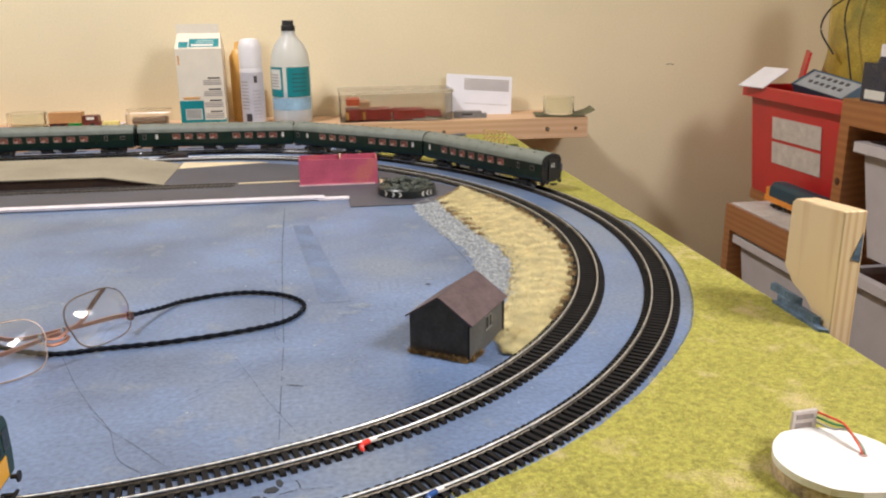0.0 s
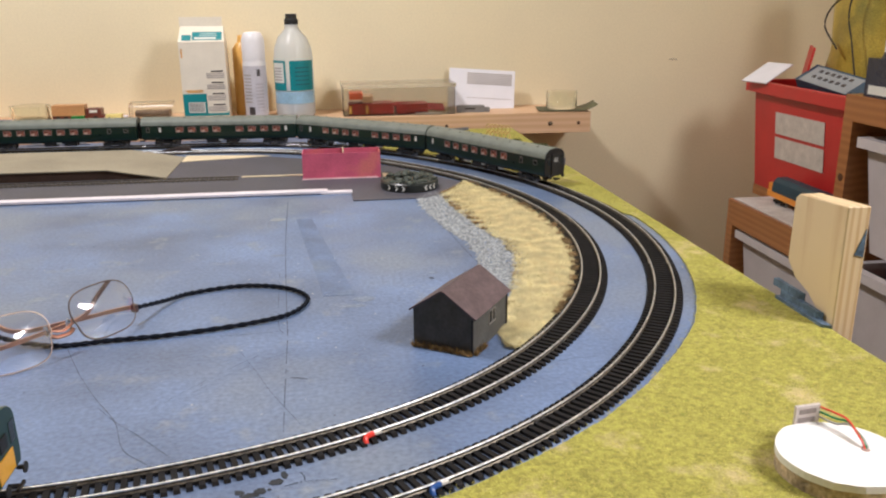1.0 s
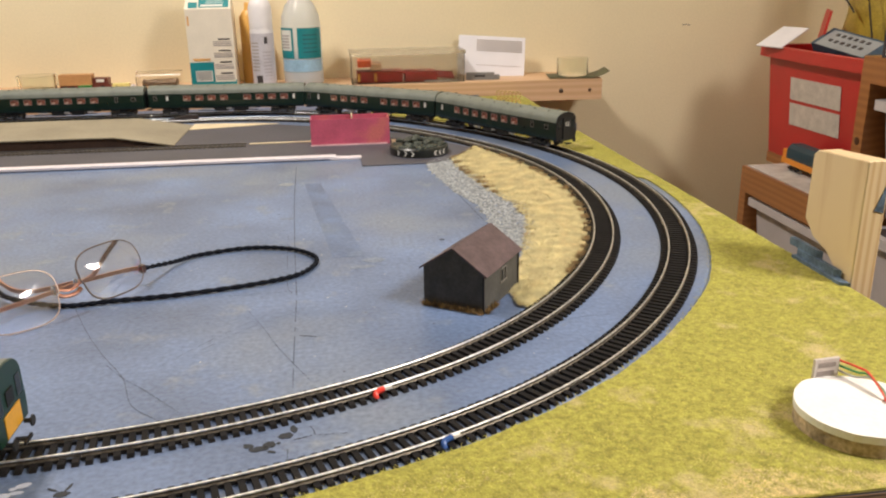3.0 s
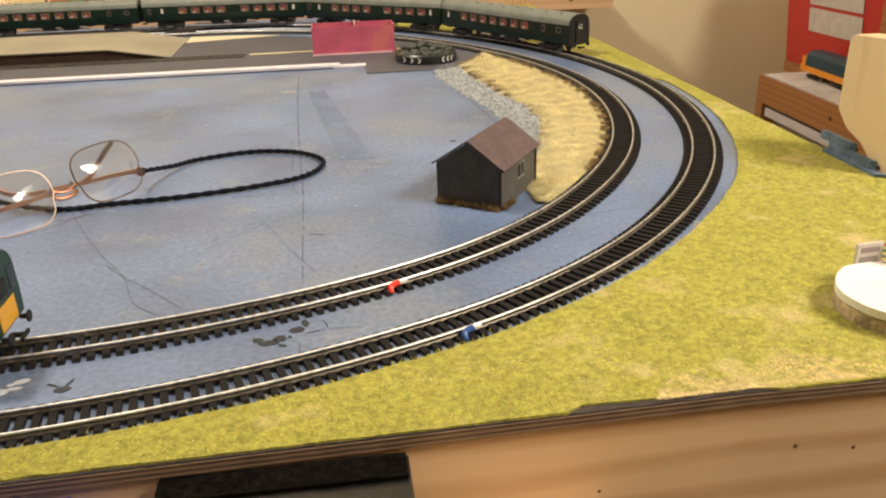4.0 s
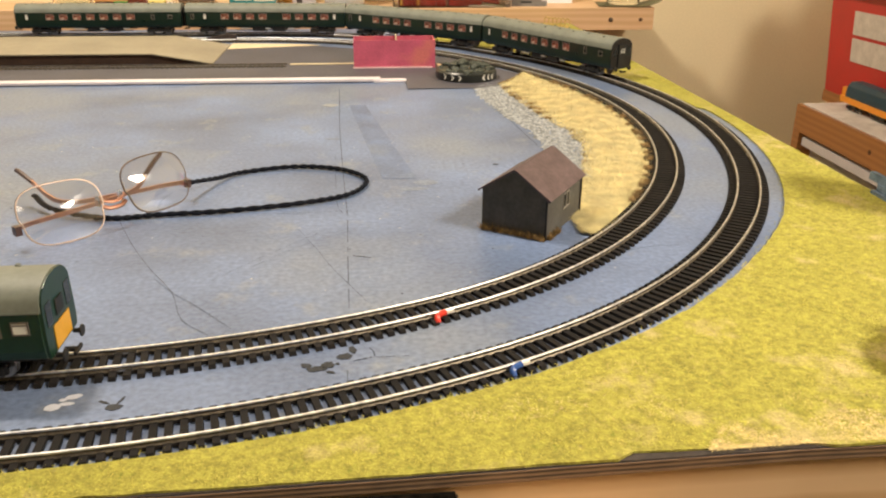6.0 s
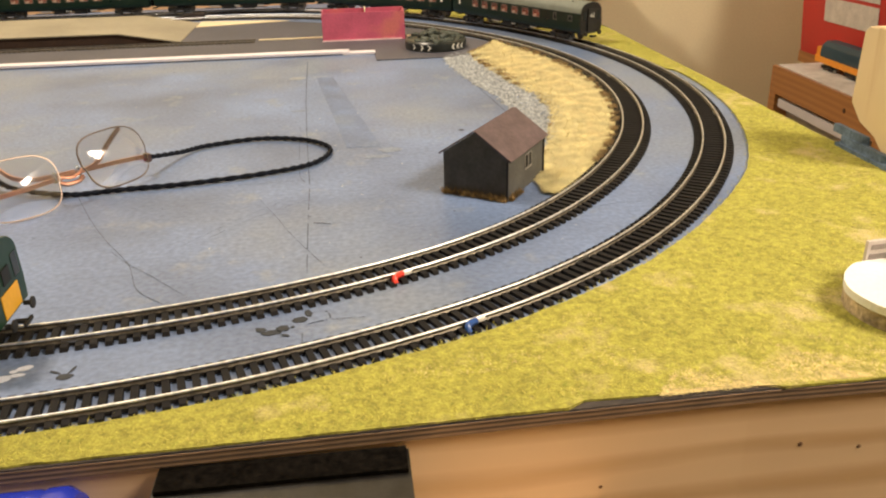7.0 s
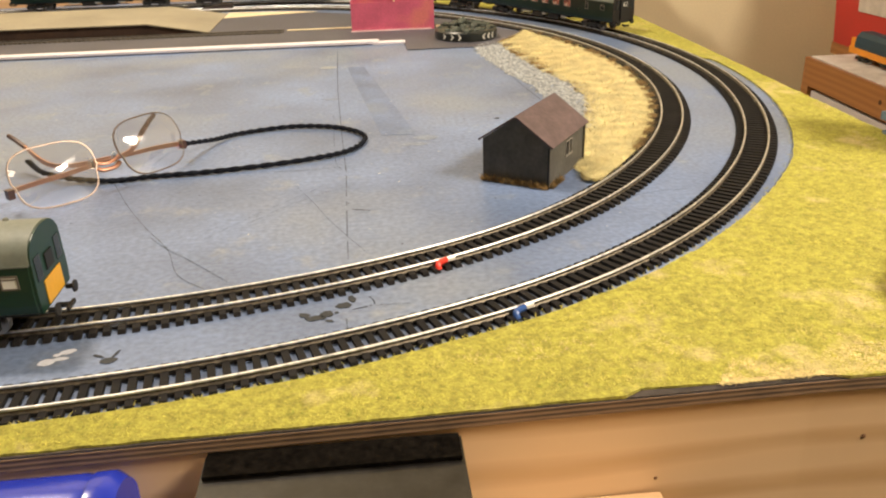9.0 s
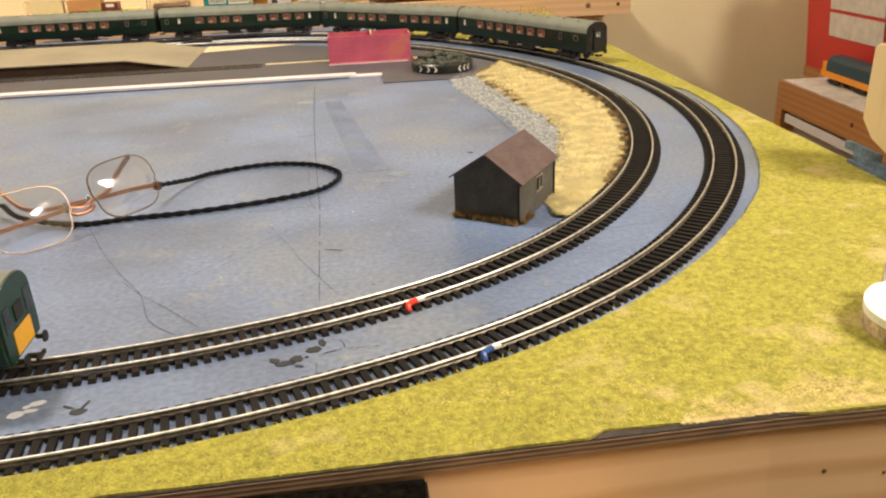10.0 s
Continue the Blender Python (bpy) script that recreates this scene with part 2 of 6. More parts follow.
solid("wall_scuff", tube([(0.733, BACK - 0.0004, 0.1185), (0.741, BACK - 0.0006, 0.1190), (0.749, BACK - 0.0004, 0.1178)], 0.0008, 6), mat("scuff_grey", (0.22, 0.17, 0.12), 0.8), "short dark scuff on the cream wall", "scuff", "structure")

# the layout table: board, ply edge, pine apron, legs
LEFT = -1.35
table = thing("layout_table", "large model railway baseboard table painted blue on a pine frame", "table", (0, 0, 0))
part("board", prism([(LEFT, front_edge(LEFT)), (0.18, front_edge(0.18)), (right_edge(EDGE_Y), front_edge(0.4)), (right_edge(FAR_Y), FAR_Y), (LEFT, FAR_Y)], -0.0055, 0.0), BLUE_BOARD, table, "blue-grey painted board, scuffed and pencil marked")
part("apron", prism([(LEFT, front_edge(LEFT) + 0.001), (0.18, front_edge(0.18) + 0.001), (right_edge(EDGE_Y) - 0.002, front_edge(0.18) + 0.001), (right_edge(EDGE_Y) - 0.002, front_edge(0.18) + 0.022), (0.18, front_edge(0.18) + 0.022), (LEFT, front_edge(LEFT) + 0.022)], -0.105, -0.0057), PINE, table, "pine front rail with visible grain")
part("apron", boxes((LEFT, 0.36, FAR_Y - 0.022, FAR_Y - 0.002, -0.105, -0.0057)), PINE, table)
part("apron", boxes((0.345, 0.365, EDGE_Y + 0.022, FAR_Y - 0.022, -0.105, -0.0057)), PINE, table)
for lx in (LEFT + 0.05, 0.28):
    for ly in (EDGE_Y + 0.03, FAR_Y - 0.08):
        part("leg", bevelled(boxes((lx, lx + 0.045, ly, ly + 0.045, -0.9, -0.0057)), 0.003), PINE, table)
KNOT = mat("apron_knot", (0.20, 0.10, 0.05), 0.7, vary=0.3, scale=200)
for x, z, r in ((0.205, -0.030, 0.0012), (0.232, -0.034, 0.0010), (0.118, -0.041, 0.0009), (0.262, -0.026, 0.0024)):
    part("knot", lathe([(r, 0.0), (r * 0.6, 0.0003)], 12, Matrix.Translation((x, front_edge(x) + 0.0010, z)) @ Matrix.Rotation(math.pi / 2, 4, "X")), KNOT, table)
part("ply_edge", prism([(LEFT, front_edge(LEFT) + -0.0006), (0.18, front_edge(0.18) + -0.0006), (right_edge(EDGE_Y), front_edge(0.18) + -0.0006), (right_edge(EDGE_Y), front_edge(0.18) + -0.0001), (0.18, front_edge(0.18) + -0.0001), (LEFT, front_edge(LEFT) + -0.0001)], -0.0054, -0.0003), PLY, table, "dark layered plywood edge")

part("edge_underlay", prism([(LEFT, front_edge(LEFT) + -0.0002), (0.18, front_edge(0.18) + -0.0002), (right_edge(EDGE_Y) - 0.001, front_edge(0.18) + -0.0002), (right_edge(EDGE_Y) - 0.001, front_edge(0.18) + 0.006), (0.18, front_edge(0.18) + 0.006), (LEFT, front_edge(LEFT) + 0.006)], 0.0001, 0.0006), mat("torn_underlay", (0.05, 0.04, 0.035), 0.8, vary=0.3, scale=60), table, "dark torn paper underlay at the edge")

# ---------------- the railway's plan ----------------
START = (-0.191, 0.2665)
R_OUT, R_IN = 0.520, 0.4568
TOP = 0.0046
# the outer line's bends from the front straight to the back straight: length and radius
BENDS = ((0.258, 0.631), (0.20, 0.431), (0.20, 0.525), (0.20, 0.579), (0.20, 0.603), (0.20, 0.677), (0.20, 0.78), (0.25, 0.383))


def way(r, s):
    """Place and heading on the line parallel to the outer one: straight along the front, round the bends, straight along the back."""
    o = r - R_OUT
    x, y = START
    a = 0.0
    if s < 0:
        return Vector((x + s, y - o, 0)), 0.0
    for l, bend in BENDS:
        here = l * (1 + o / bend)
        u = min(s, here) / here * l
        b = a + u / bend
        x += bend * (math.sin(b) - math.sin(a))
        y += bend * (math.cos(a) - math.cos(b))
        a = b
        s -= here
        if s <= 0:
            break
    if s > 0:
        x += s * math.cos(a)
        y += s * math.sin(a)
    return Vector((x + o * math.sin(a), y - o * math.cos(a), 0)), a


def length(r):
    return sum(l * (1 + (r - R_OUT) / bend) for l, bend in BENDS)


def line(r, s0, s1, step, base, z=0.0):
    """Points on the line offset to radius r, for distances s0 to s1 along radius base."""
    out = []
    n = max(2, int((s1 - s0) / step))
    for k in range(n + 1):
        p, a = way(base, s0 + (s1 - s0) * k / n)
        out.append(p + Vector((math.sin(a), -math.cos(a), 0)) * (r - base) + Vector((0, 0, z)))
    return out


SLEEPER_ME = mesh_from("sleeper", *(lambda w, l, h: ([(x * s, y * s, z) for z, s in ((0, 1.0), (h, 0.93)) for x, y in ((-w, -l), (w, -l), (w, l), (-w, l))],
                       [(4, 5, 6, 7), (0, 1, 5, 4), (1, 2, 6, 5), (2, 3, 7, 6), (3, 0, 4, 7)]))(0.00175, 0.0150, 0.0020), SLEEPER)
RAIL_FOOT = [(-0.0009, 0.0), (0.0009, 0.0), (0.00025, 0.0006), (0.00025, 0.0021), (-0.00025, 0.0021), (-0.00025, 0.0006)]
RAIL_HEAD = [(-0.00060, 0.0019), (0.00060, 0.0019), (0.00060, 0.0025), (0.00042, 0.00275), (-0.00042, 0.00275), (-0.00060, 0.0025)]


def track(label, base, s0, s1, near0, near1, pitch=0.0062):
    t = thing("railway_track", label, "track", group="running lines")
    for side in (-1, 1):
        part("tie_strip", sweep(line(base + side * 0.00825, s0, s1, 0.02, base, 0.0002), [(-0.0015, 0), (0.0015, 0), (0.0012, 0.0014), (-0.0012, 0.0014)]), SLEEPER, t, "black plastic strip joining the sleepers")
        run = line(base + side * 0.00825, s0, s1, 0.012, base, 0.0019)
        rail = part("rail", sweep(run, RAIL_FOOT), RAIL_SIDE, t, "dull brown rail web and foot")
        part("rail_head", sweep(run, RAIL_HEAD), RAIL, rail, "worn nickel silver rail head")
    far_v, far_f = [], []
    n = int((s1 - s0) / pitch)
    count = 0
    for k in range(n):
        s = s0 + (k + 0.5) * pitch
        p, a = way(base, s)
        m = Matrix.Translation(p + Vector((0, 0, 0.0001))) @ Matrix.Rotation(a + RNG.uniform(-0.02, 0.02), 4, "Z")
        if near0 <= s <= near1 and count < 300:
            shared("sleeper", SLEEPER_ME, t, m)
            count += 1
        else:
            b = len(far_v)
            far_v += [tuple(m @ v.co) for v in SLEEPER_ME.vertices]
            far_f += [tuple(b + i for i in f.vertices) for f in SLEEPER_ME.polygons]
    rest = new("sleeper_run", mesh_from("sleeper_run", far_v, far_f, SLEEPER))
    rest.parent = t
    rest["kind"] = "stuff"
    return t


outer = track("outer double-rail model railway track on black sleepers", R_OUT, -0.9, length(R_OUT) + 0.9, -0.10, 1.76)
inner = track("inner double-rail model railway track on black sleepers", R_IN, -0.9, length(R_IN) + 0.9, -0.12, 1.74)

# rail joiners and the coloured power clips
JOINER = mat("steel_joiner", (0.55, 0.52, 0.47), 0.35, 1.0)
for base, owner in ((R_OUT, outer), (R_IN, inner)):
    for s in (0.02, 0.36, 0.70, 1.02):
        for side in (-1, 1):
            p, a = way(base, s + (0.06 if base == R_IN else 0.0))
            q = p + Vector((math.sin(a), -math.cos(a), 0)) * side * 0.00825
            bm = boxes((-0.005, 0.005, -0.0013, 0.0013, 0.0018, 0.0030))
            j = part("rail_joiner", bm, JOINER, owner)
            j.matrix_basis = Matrix.Translation(q) @ Matrix.Rotation(a, 4, "Z")


def power_clip(label, colour, base, s):
    p, a = way(base, s)
    t = thing("power_clip", label, "clip", p + Vector((math.sin(a), -math.cos(a), 0)) * 0.009, math.degrees(a), group="power clips")
    body = mat("clip_" + colour[0], colour[1], 0.35, vary=0.05)
    part("clip_body", tube(spline([(-0.0052, -0.0046, 0.001), (-0.0050, -0.0030, 0.0028), (-0.0036, -0.0018, 0.0038), (0.001, -0.001, 0.0040)], 5), 0.0016, 8), body, t, smooth=True)
    part("clip_tip", bevelled(boxes((0.001, 0.0062, -0.0014, 0.0010, 0.0028, 0.0042)), 0.0006), mat("clip_tip", (0.75, 0.73, 0.68), 0.4), t, "bare metal tip")
    return t


# ---------------- scenery on the board ----------------
def edge_point(k, n):
    """A point on the border of the grass: along the front, up the side, along the far edge."""
    corners = [Vector((LEFT, EDGE_Y)), Vector((right_edge(EDGE_Y), EDGE_Y)), Vector((right_edge(FAR_Y), FAR_Y)), Vector((0.135, FAR_Y))]
    lens = [(b - a).length for a, b in zip(corners, corners[1:])]
    d = k / n * sum(lens)
    for a, b, l in zip(corners, corners[1:], lens):
        if d <= l:
            return a + (b - a) * (d / l)
        d -= l
    return corners[-1]


def border(s):
    """How far the blue shoulder reaches beyond the outer line."""
    knots = ((-2.0, 0.0145), (0.06, 0.0145), (0.34, 0.0178), (0.46, 0.0200), (0.56, 0.0255), (0.70, 0.0250), (0.875, 0.0235), (0.885, 0.0170), (1.2, 0.0155), (9.0, 0.0155))
    for (a, wa), (b, wb) in zip(knots, knots[1:]):
        if s <= b:
            return wa + (wb - wa) * (s - a) / (b - a)
    return 0.0155


grass_v, grass_f, ROWS_G = [], [], 7
stations = []
s_last = length(R_OUT) - 0.22
n_st = 360
for k in range(n_st + 1):
    s = -1.1 + (s_last + 1.1) * k / n_st
    p, a = way(R_OUT, s)
    d = Vector((math.sin(a), -math.cos(a)))
    inn = Vector(p[:2]) + d * (border(s) + 0.0008 * noise.noise((s * 90, 0, 0)))
    ts = []
    if d.y < -1e-4:
        ts.append((front_edge(inn.x) + 0.0008 - inn.y) / d.y)
    if d.y > 1e-4:
        ts.append((FAR_Y - 0.001 - inn.y) / d.y)
    if d.x + EDGE_SLOPE * d.y > 1e-3:
        ts.append((right_edge(inn.y) - 0.001 - inn.x) / (d.x + EDGE_SLOPE * d.y))
    reach = min(ts) - max(0, 0.0016 * noise.noise((s * 40, 3, 0)) + 0.0012 * noise.noise((s * 160, 7, 0)) + (0.0045 if 0.27 < s < 0.325 else 0) + (0.0030 if 0.40 < s < 0.47 else 0)) * (1 if d.y < -0.5 else 0.3)
    stations.append((inn, d, reach))
    for j in range(ROWS_G + 1):
        q = inn + d * reach * j / ROWS_G
        grass_v.append((q.x, q.y, 0.0016 + 0.0006 * noise.noise((q.x * 60, q.y * 60, 1))))
for k in range(n_st):
    for j in range(ROWS_G):
        i = k * (ROWS_G + 1) + j
        grass_f.append((i, i + 1, i + ROWS_G + 2, i + ROWS_G + 1))
# the cut edges of the mat
for j in (0, ROWS_G):
    base_i = len(grass_v)
    for k in range(n_st + 1):
        v = grass_v[k * (ROWS_G + 1) + j]
        grass_v.append((v[0], v[1], 0.0003))
    for k in range(n_st):
        a, b = k * (ROWS_G + 1) + j, (k + 1) * (ROWS_G + 1) + j
        f = (a, b, base_i + k + 1, base_i + k)
        grass_f.append(f if j else f[::-1])
grass = new("grass_mat", mesh_from("grass_mat", grass_v, grass_f, GRASS_MAT))
tagged(grass, "yellow-green scenic grass mat along the board edge", "grass", kind="stuff")


def fibres(name, count, pick, length_m, width, material, lean=0.9, least=0.2):
    """Many short upright or leaning fibres as one mesh."""
    vs, fs = [], []
    for _ in range(count):
        x, y, z = pick()
        a, t = RNG.uniform(0, 2 * math.pi), RNG.uniform(least, lean)
        l = length_m * RNG.uniform(0.5, 1.2)
        dx, dy, dz = math.cos(a) * math.sin(t) * l, math.sin(a) * math.sin(t) * l, math.cos(t) * l
        wx, wy = -math.sin(a) * width, math.cos(a) * width
        b = len(vs)
        vs += [(x - wx, y - wy, z), (x + wx, y + wy, z), (x + dx, y + dy, z + dz)]
        fs.append((b, b + 1, b + 2))
    return new(name, mesh_from(name, vs, fs, material))


def pick_grass():
    while True:
        inn, d, reach = stations[int(n_st * RNG.random() ** 0.85 * 0.999)]
        w = RNG.random()
        if RNG.random() * 0.26 < reach * (0.35 + w):
            q = inn + d * reach * w
            q = q + Vector((RNG.uniform(-0.004, 0.004), RNG.uniform(-0.001, 0.004)))
            if q.x < right_edge(q.y) - 0.001 and q.y > front_edge(q.x) + 0.001 and q.x > -0.45:
                return q.x, q.y, 0.0012


tagged(fibres("grass_fibres", 120000, pick_grass, 0.0026, 0.00024, BLADE, 1.50, 0.8), "short yellow-green grass fibres", "grass", kind="stuff")



def pick_dry():
    while True:
        x, w = RNG.uniform(-0.10, 0.40), RNG.random() ** 2.2
        y = front_edge(x) + 0.002 + 0.055 * w
        if noise.noise((x * 16, y * 30, 4)) > 0.05 + 0.5 * w - 0.9 * max(0.0, x - 0.05) and x < right_edge(y) - 0.002 and RNG.random() < 1.1 - 1.2 * w and x > 0.02 + 0.1 * RNG.random():
            return x, y, 0.0015


tagged(fibres("dry_grass_fibres", 16000, pick_dry, 0.0024, 0.00018, BLADE_DRY, 1.55, 1.30), "pale worn grass fibres along the board edge", "grass", kind="stuff")

# straw-coloured long grass inside the curve
S_STRAW = (0.392, 1.005)


def straw_inner(s):
    """Inner border of the straw patch, by the distance along the inner line."""
    knots = ((0.385, 0.003), (0.417, 0.030), (0.453, 0.041), (0.514, 0.050), (0.549, 0.055), (0.638, 0.060), (0.709, 0.073), (0.772, 0.088), (0.888, 0.085), (0.96, 0.068), (0.99, 0.024), (1.005, 0.003))
    for (a, wa), (b, wb) in zip(knots, knots[1:]):
        if a <= s <= b:
            return wa + (wb - wa) * (s - a) / (b - a)
    return 0.0


def straw_point(s, w):
    p, a = way(R_IN, s)
    ragged = 1 + 0.10 * noise.noise((s * 60, 9, 0)) + 0.06 * noise.noise((s * 200, 5, 0))
    q = p - Vector((math.sin(a), -math.cos(a), 0)) * (0.0128 + straw_inner(s) * w * ragged)
    return q


sv, sf = [], []
NS, NW = 90, 8
for k in range(NS + 1):
    s = S_STRAW[0] + (S_STRAW[1] - S_STRAW[0]) * k / NS
    for j in range(NW + 1):
        q = straw_point(s, j / NW)
        sv.append((q.x, q.y, 0.0004 + 0.0016 * math.sin(math.pi * min(1, max(0, j / NW))) + 0.0008 * noise.noise((q.x * 80, q.y * 80, 2))))
for k in range(NS):
    for j in range(NW):
        i = k * (NW + 1) + j
        sf.append((i, i + NW + 1, i + NW + 2, i + 1))
tagged(new("straw_patch", mesh_from("straw_patch", sv, sf, STRAW_BASE)), "tufted straw-coloured dry grass beside the inner track", "grass", kind="stuff")


def pick_straw():
    s, w = RNG.uniform(*S_STRAW), RNG.random() ** 0.9
    q = straw_point(s, w)
    return q.x, q.y, 0.0005 + 0.0013 * math.sin(math.pi * w)


tagged(fibres("straw_fibres", 85000, pick_straw, 0.0040, 0.00019, STRAW, 1.50, 0.85), "dry straw-coloured static grass fibres", "grass", kind="stuff")



def pick_tuft():
    while True:
        s = RNG.uniform(0.47, 1.0)
        w = RNG.random() ** 2 * 0.10 if RNG.random() < 0.6 else 1.0 - RNG.random() ** 2 * 0.16
        if w > 0.5 and s < 0.74 and RNG.random() < 0.8:
            continue
        if noise.noise((s * 70, w * 3, 6)) > 0.02:
            q = straw_point(s, w)
            return q.x, q.y, 0.0012


tagged(fibres("brown_tufts", 8500, pick_tuft, 0.0042, 0.00026, TUFT, 1.40, 0.6), "brown dead tufts along the straw's ragged edge", "grass", kind="stuff")

# grey ballast stones along the straw's inner side
gv, gf = [], []
for _ in range(9000):
    s = RNG.uniform(0.52, 0.975)
    width = 0.036 if s > 0.60 else 0.036 * (s - 0.52) / 0.08
    q = straw_point(s, 1.0)
    p, a = way(R_IN, s)
    q = q - Vector((math.sin(a), -math.cos(a), 0)) * (RNG.uniform(-0.012, width))
    r = RNG.uniform(0.0007, 0.0016)
    b = len(gv)
    t = RNG.uniform(0, 6.28)
    for i in range(4):
        gv.append((q.x + r * math.cos(t + i * 1.57) * RNG.uniform(0.7, 1.3), q.y + r * math.sin(t + i * 1.57) * RNG.uniform(0.7, 1.3), 0.0002))
    gv.append((q.x + RNG.uniform(-0.3, 0.3) * r, q.y + RNG.uniform(-0.3, 0.3) * r, 0.0002 + r * RNG.uniform(0.7, 1.3)))
    gf += [(b, b + 1, b + 4), (b + 1, b + 2, b + 4), (b + 2, b + 3, b + 4), (b + 3, b, b + 4)]
tagged(new("ballast_stones", mesh_from("ballast_stones", gv, gf, GRAVEL)), "loose pale grey ballast beside the dry grass", "gravel", kind="stuff")

# the yard: dark sheet, white strip, platform, siding
YARD_Z = 0.0012
solid("yard_sheet", prism([(LEFT, 1.012), (0.05, 1.012), (0.052, 0.952), (0.140, 0.952), (0.20, 0.992), (0.205, 1.03), (0.12, 1.16), (0.02, 1.23), (-0.10, 1.29), (LEFT, 1.315)], 0.0002, YARD_Z), DARK_YARD, "dark grey card yard surface on the board", "card sheet")
WHITE_CARD = mat("white_card", (0.72, 0.68, 0.74), 0.6, vary=0.05)
CREAM_CARD = mat("cream_card", (0.72, 0.62, 0.42), 0.7, vary=0.05)
solid("white_strip", bevelled(boxes((LEFT, 0.020, 0.996, 1.012, 0.0014, 0.0042)), 0.0005), WHITE_CARD, "long white card kerb strip along the yard edge", "strip")
solid("white_strip", bevelled(boxes((0.012, 0.052, 0.994, 1.008, 0.0003, 0.0026)), 0.0004), WHITE_CARD, "short white card offcut at the strip's end", "strip")
PLATFORM = mat("platform_card", (0.30, 0.27, 0.20), 0.55, vary=0.12, scale=12, bump=0.2)
PLATFORM_SIDE = mat("platform_wall", (0.06, 0.035, 0.025), 0.8, vary=0.2)
platform = thing("station_platform", "long grey-brown card station platform with a ramped end", "platform")
PZ = 0.016
bm = bmesh.new()
prof = [(LEFT, PZ), (-0.285, PZ), (-0.205, 0.0022)]
lo = [[bm.verts.new((x, y, zz + dz)) for x, zz in prof] for y, dz in ((1.128, -0.0016), (1.128, 0), (1.29, 0), (1.29, -0.0016))]
for a, b in ((0, 1), (1, 2), (2, 3), (3, 0)):
    for k in range(2):
        bm.faces.new((lo[a][k], lo[a][k + 1], lo[b][k + 1], lo[b][k]))
bm.faces.new([lo[i][2] for i in range(4)])
bm.faces.new([lo[i][0] for i in (3, 2, 1, 0)])
bmesh.ops.recalc_face_normals(bm, faces=bm.faces)
part("deck", bm, PLATFORM, platform)
bm = bmesh.new()
for y in (1.136, 1.282):
    prism([(LEFT, YARD_Z), (-0.215, YARD_Z), (-0.288, PZ - 0.0017), (LEFT, PZ - 0.0017)], 0, 0.003, bm, Matrix.Translation((0, y, 0)) @ Matrix.Rotation(math.pi / 2, 4, "X"))
part("side_wall", bm, PLATFORM_SIDE, platform, "dark brown platform side wall")
solid("cream_strip", prism([(-0.204, 1.250), (-0.07, 1.279), (-0.10, 1.288), (-0.204, 1.302)], YARD_Z + 0.0001, YARD_Z + 0.0010), CREAM_CARD, "cream card offcut beside the platform ramp", "strip")
solid("cream_strip", boxes((-0.100, -0.014, 1.115, 1.121, YARD_Z + 0.0001, YARD_Z + 0.0012)), CREAM_CARD, "narrow cream card strip at the siding's end", "strip")
solid("cream_strip", prism([(0.098, 1.08), (0.118, 1.075), (0.122, 1.10), (0.098, 1.112)], YARD_Z + 0.0001, YARD_Z + 0.0010), CREAM_CARD, "cream card offcut behind the pink box", "strip")
siding = thing("railway_track", "embedded siding rails in the grey yard beside the platform", "track")
for y in (1.103, 1.1195):
    part("rail", boxes((LEFT, -0.104, y - 0.0007, y + 0.0007, YARD_Z, YARD_Z + 0.0016)), RAIL_SIDE, siding)
bm = bmesh.new()
for k in range(150):
    x = -0.11 - k * 0.0062
    box(bm, x - 0.0016, x + 0.0016, 1.097, 1.1255, YARD_Z, YARD_Z + 0.0006)
part("sleeper_run", bm, mat("sunken_sleeper", (0.05, 0.045, 0.04), 0.7, vary=0.2), siding)["kind"] = "stuff"

# ---------------- trains ----------------
GREEN = mat("coach_green", (0.0045, 0.017, 0.011), 0.30, vary=0.08, scale=60)
ROOF = mat("coach_roof_grey", (0.17, 0.19, 0.165), 0.55, vary=0.08, scale=60, bump=0.1)
BLACK = mat("black_underframe", (0.012, 0.012, 0.012), 0.55, vary=0.2, scale=200)
FRAME_W = mat("window_trim", (0.17, 0.15, 0.13), 0.4, 0.3, vary=0.05)
SEAT_RED = mat("window_interior", (0.20, 0.07, 0.05), 0.12, vary=0.5, scale=260, fine=500, second=(0.42, 0.30, 0.24), second_at=0.52)
DARK_GLASS = mat("dark_pane", (0.02, 0.025, 0.025), 0.08, vary=0.2)
YELLOW = mat("warning_yellow", (0.72, 0.38, 0.02), 0.4, vary=0.06)
REDLIT = mat("red_blind", (0.75, 0.03, 0.03), 0.4, vary=0.05)
WHITEP = mat("white_transfer", (0.75, 0.75, 0.70), 0.5, vary=0.03)
STEEL = mat("wheel_steel", (0.35, 0.33, 0.30), 0.35, 1.0)
RUBBER = mat("black_rubber", (0.015, 0.015, 0.015), 0.7, vary=0.15)
SHOE = mat("red_shoebeam", (0.45, 0.07, 0.03), 0.6)
PALE_BOX = mat("pale_equipment", (0.5, 0.5, 0.47), 0.6)

SIDE_W, FLOOR_Z, EAVE_Z, APEX_Z = 0.0183, 0.0125, 0.0355, 0.0480
BODY_PROFILE = [(-0.0172, FLOOR_Z), (0.0172, FLOOR_Z), (0.0181, 0.017), (SIDE_W, 0.024), (0.0176, EAVE_Z), (-0.0176, EAVE_Z), (-SIDE_W, 0.024), (-0.0181, 0.017)]


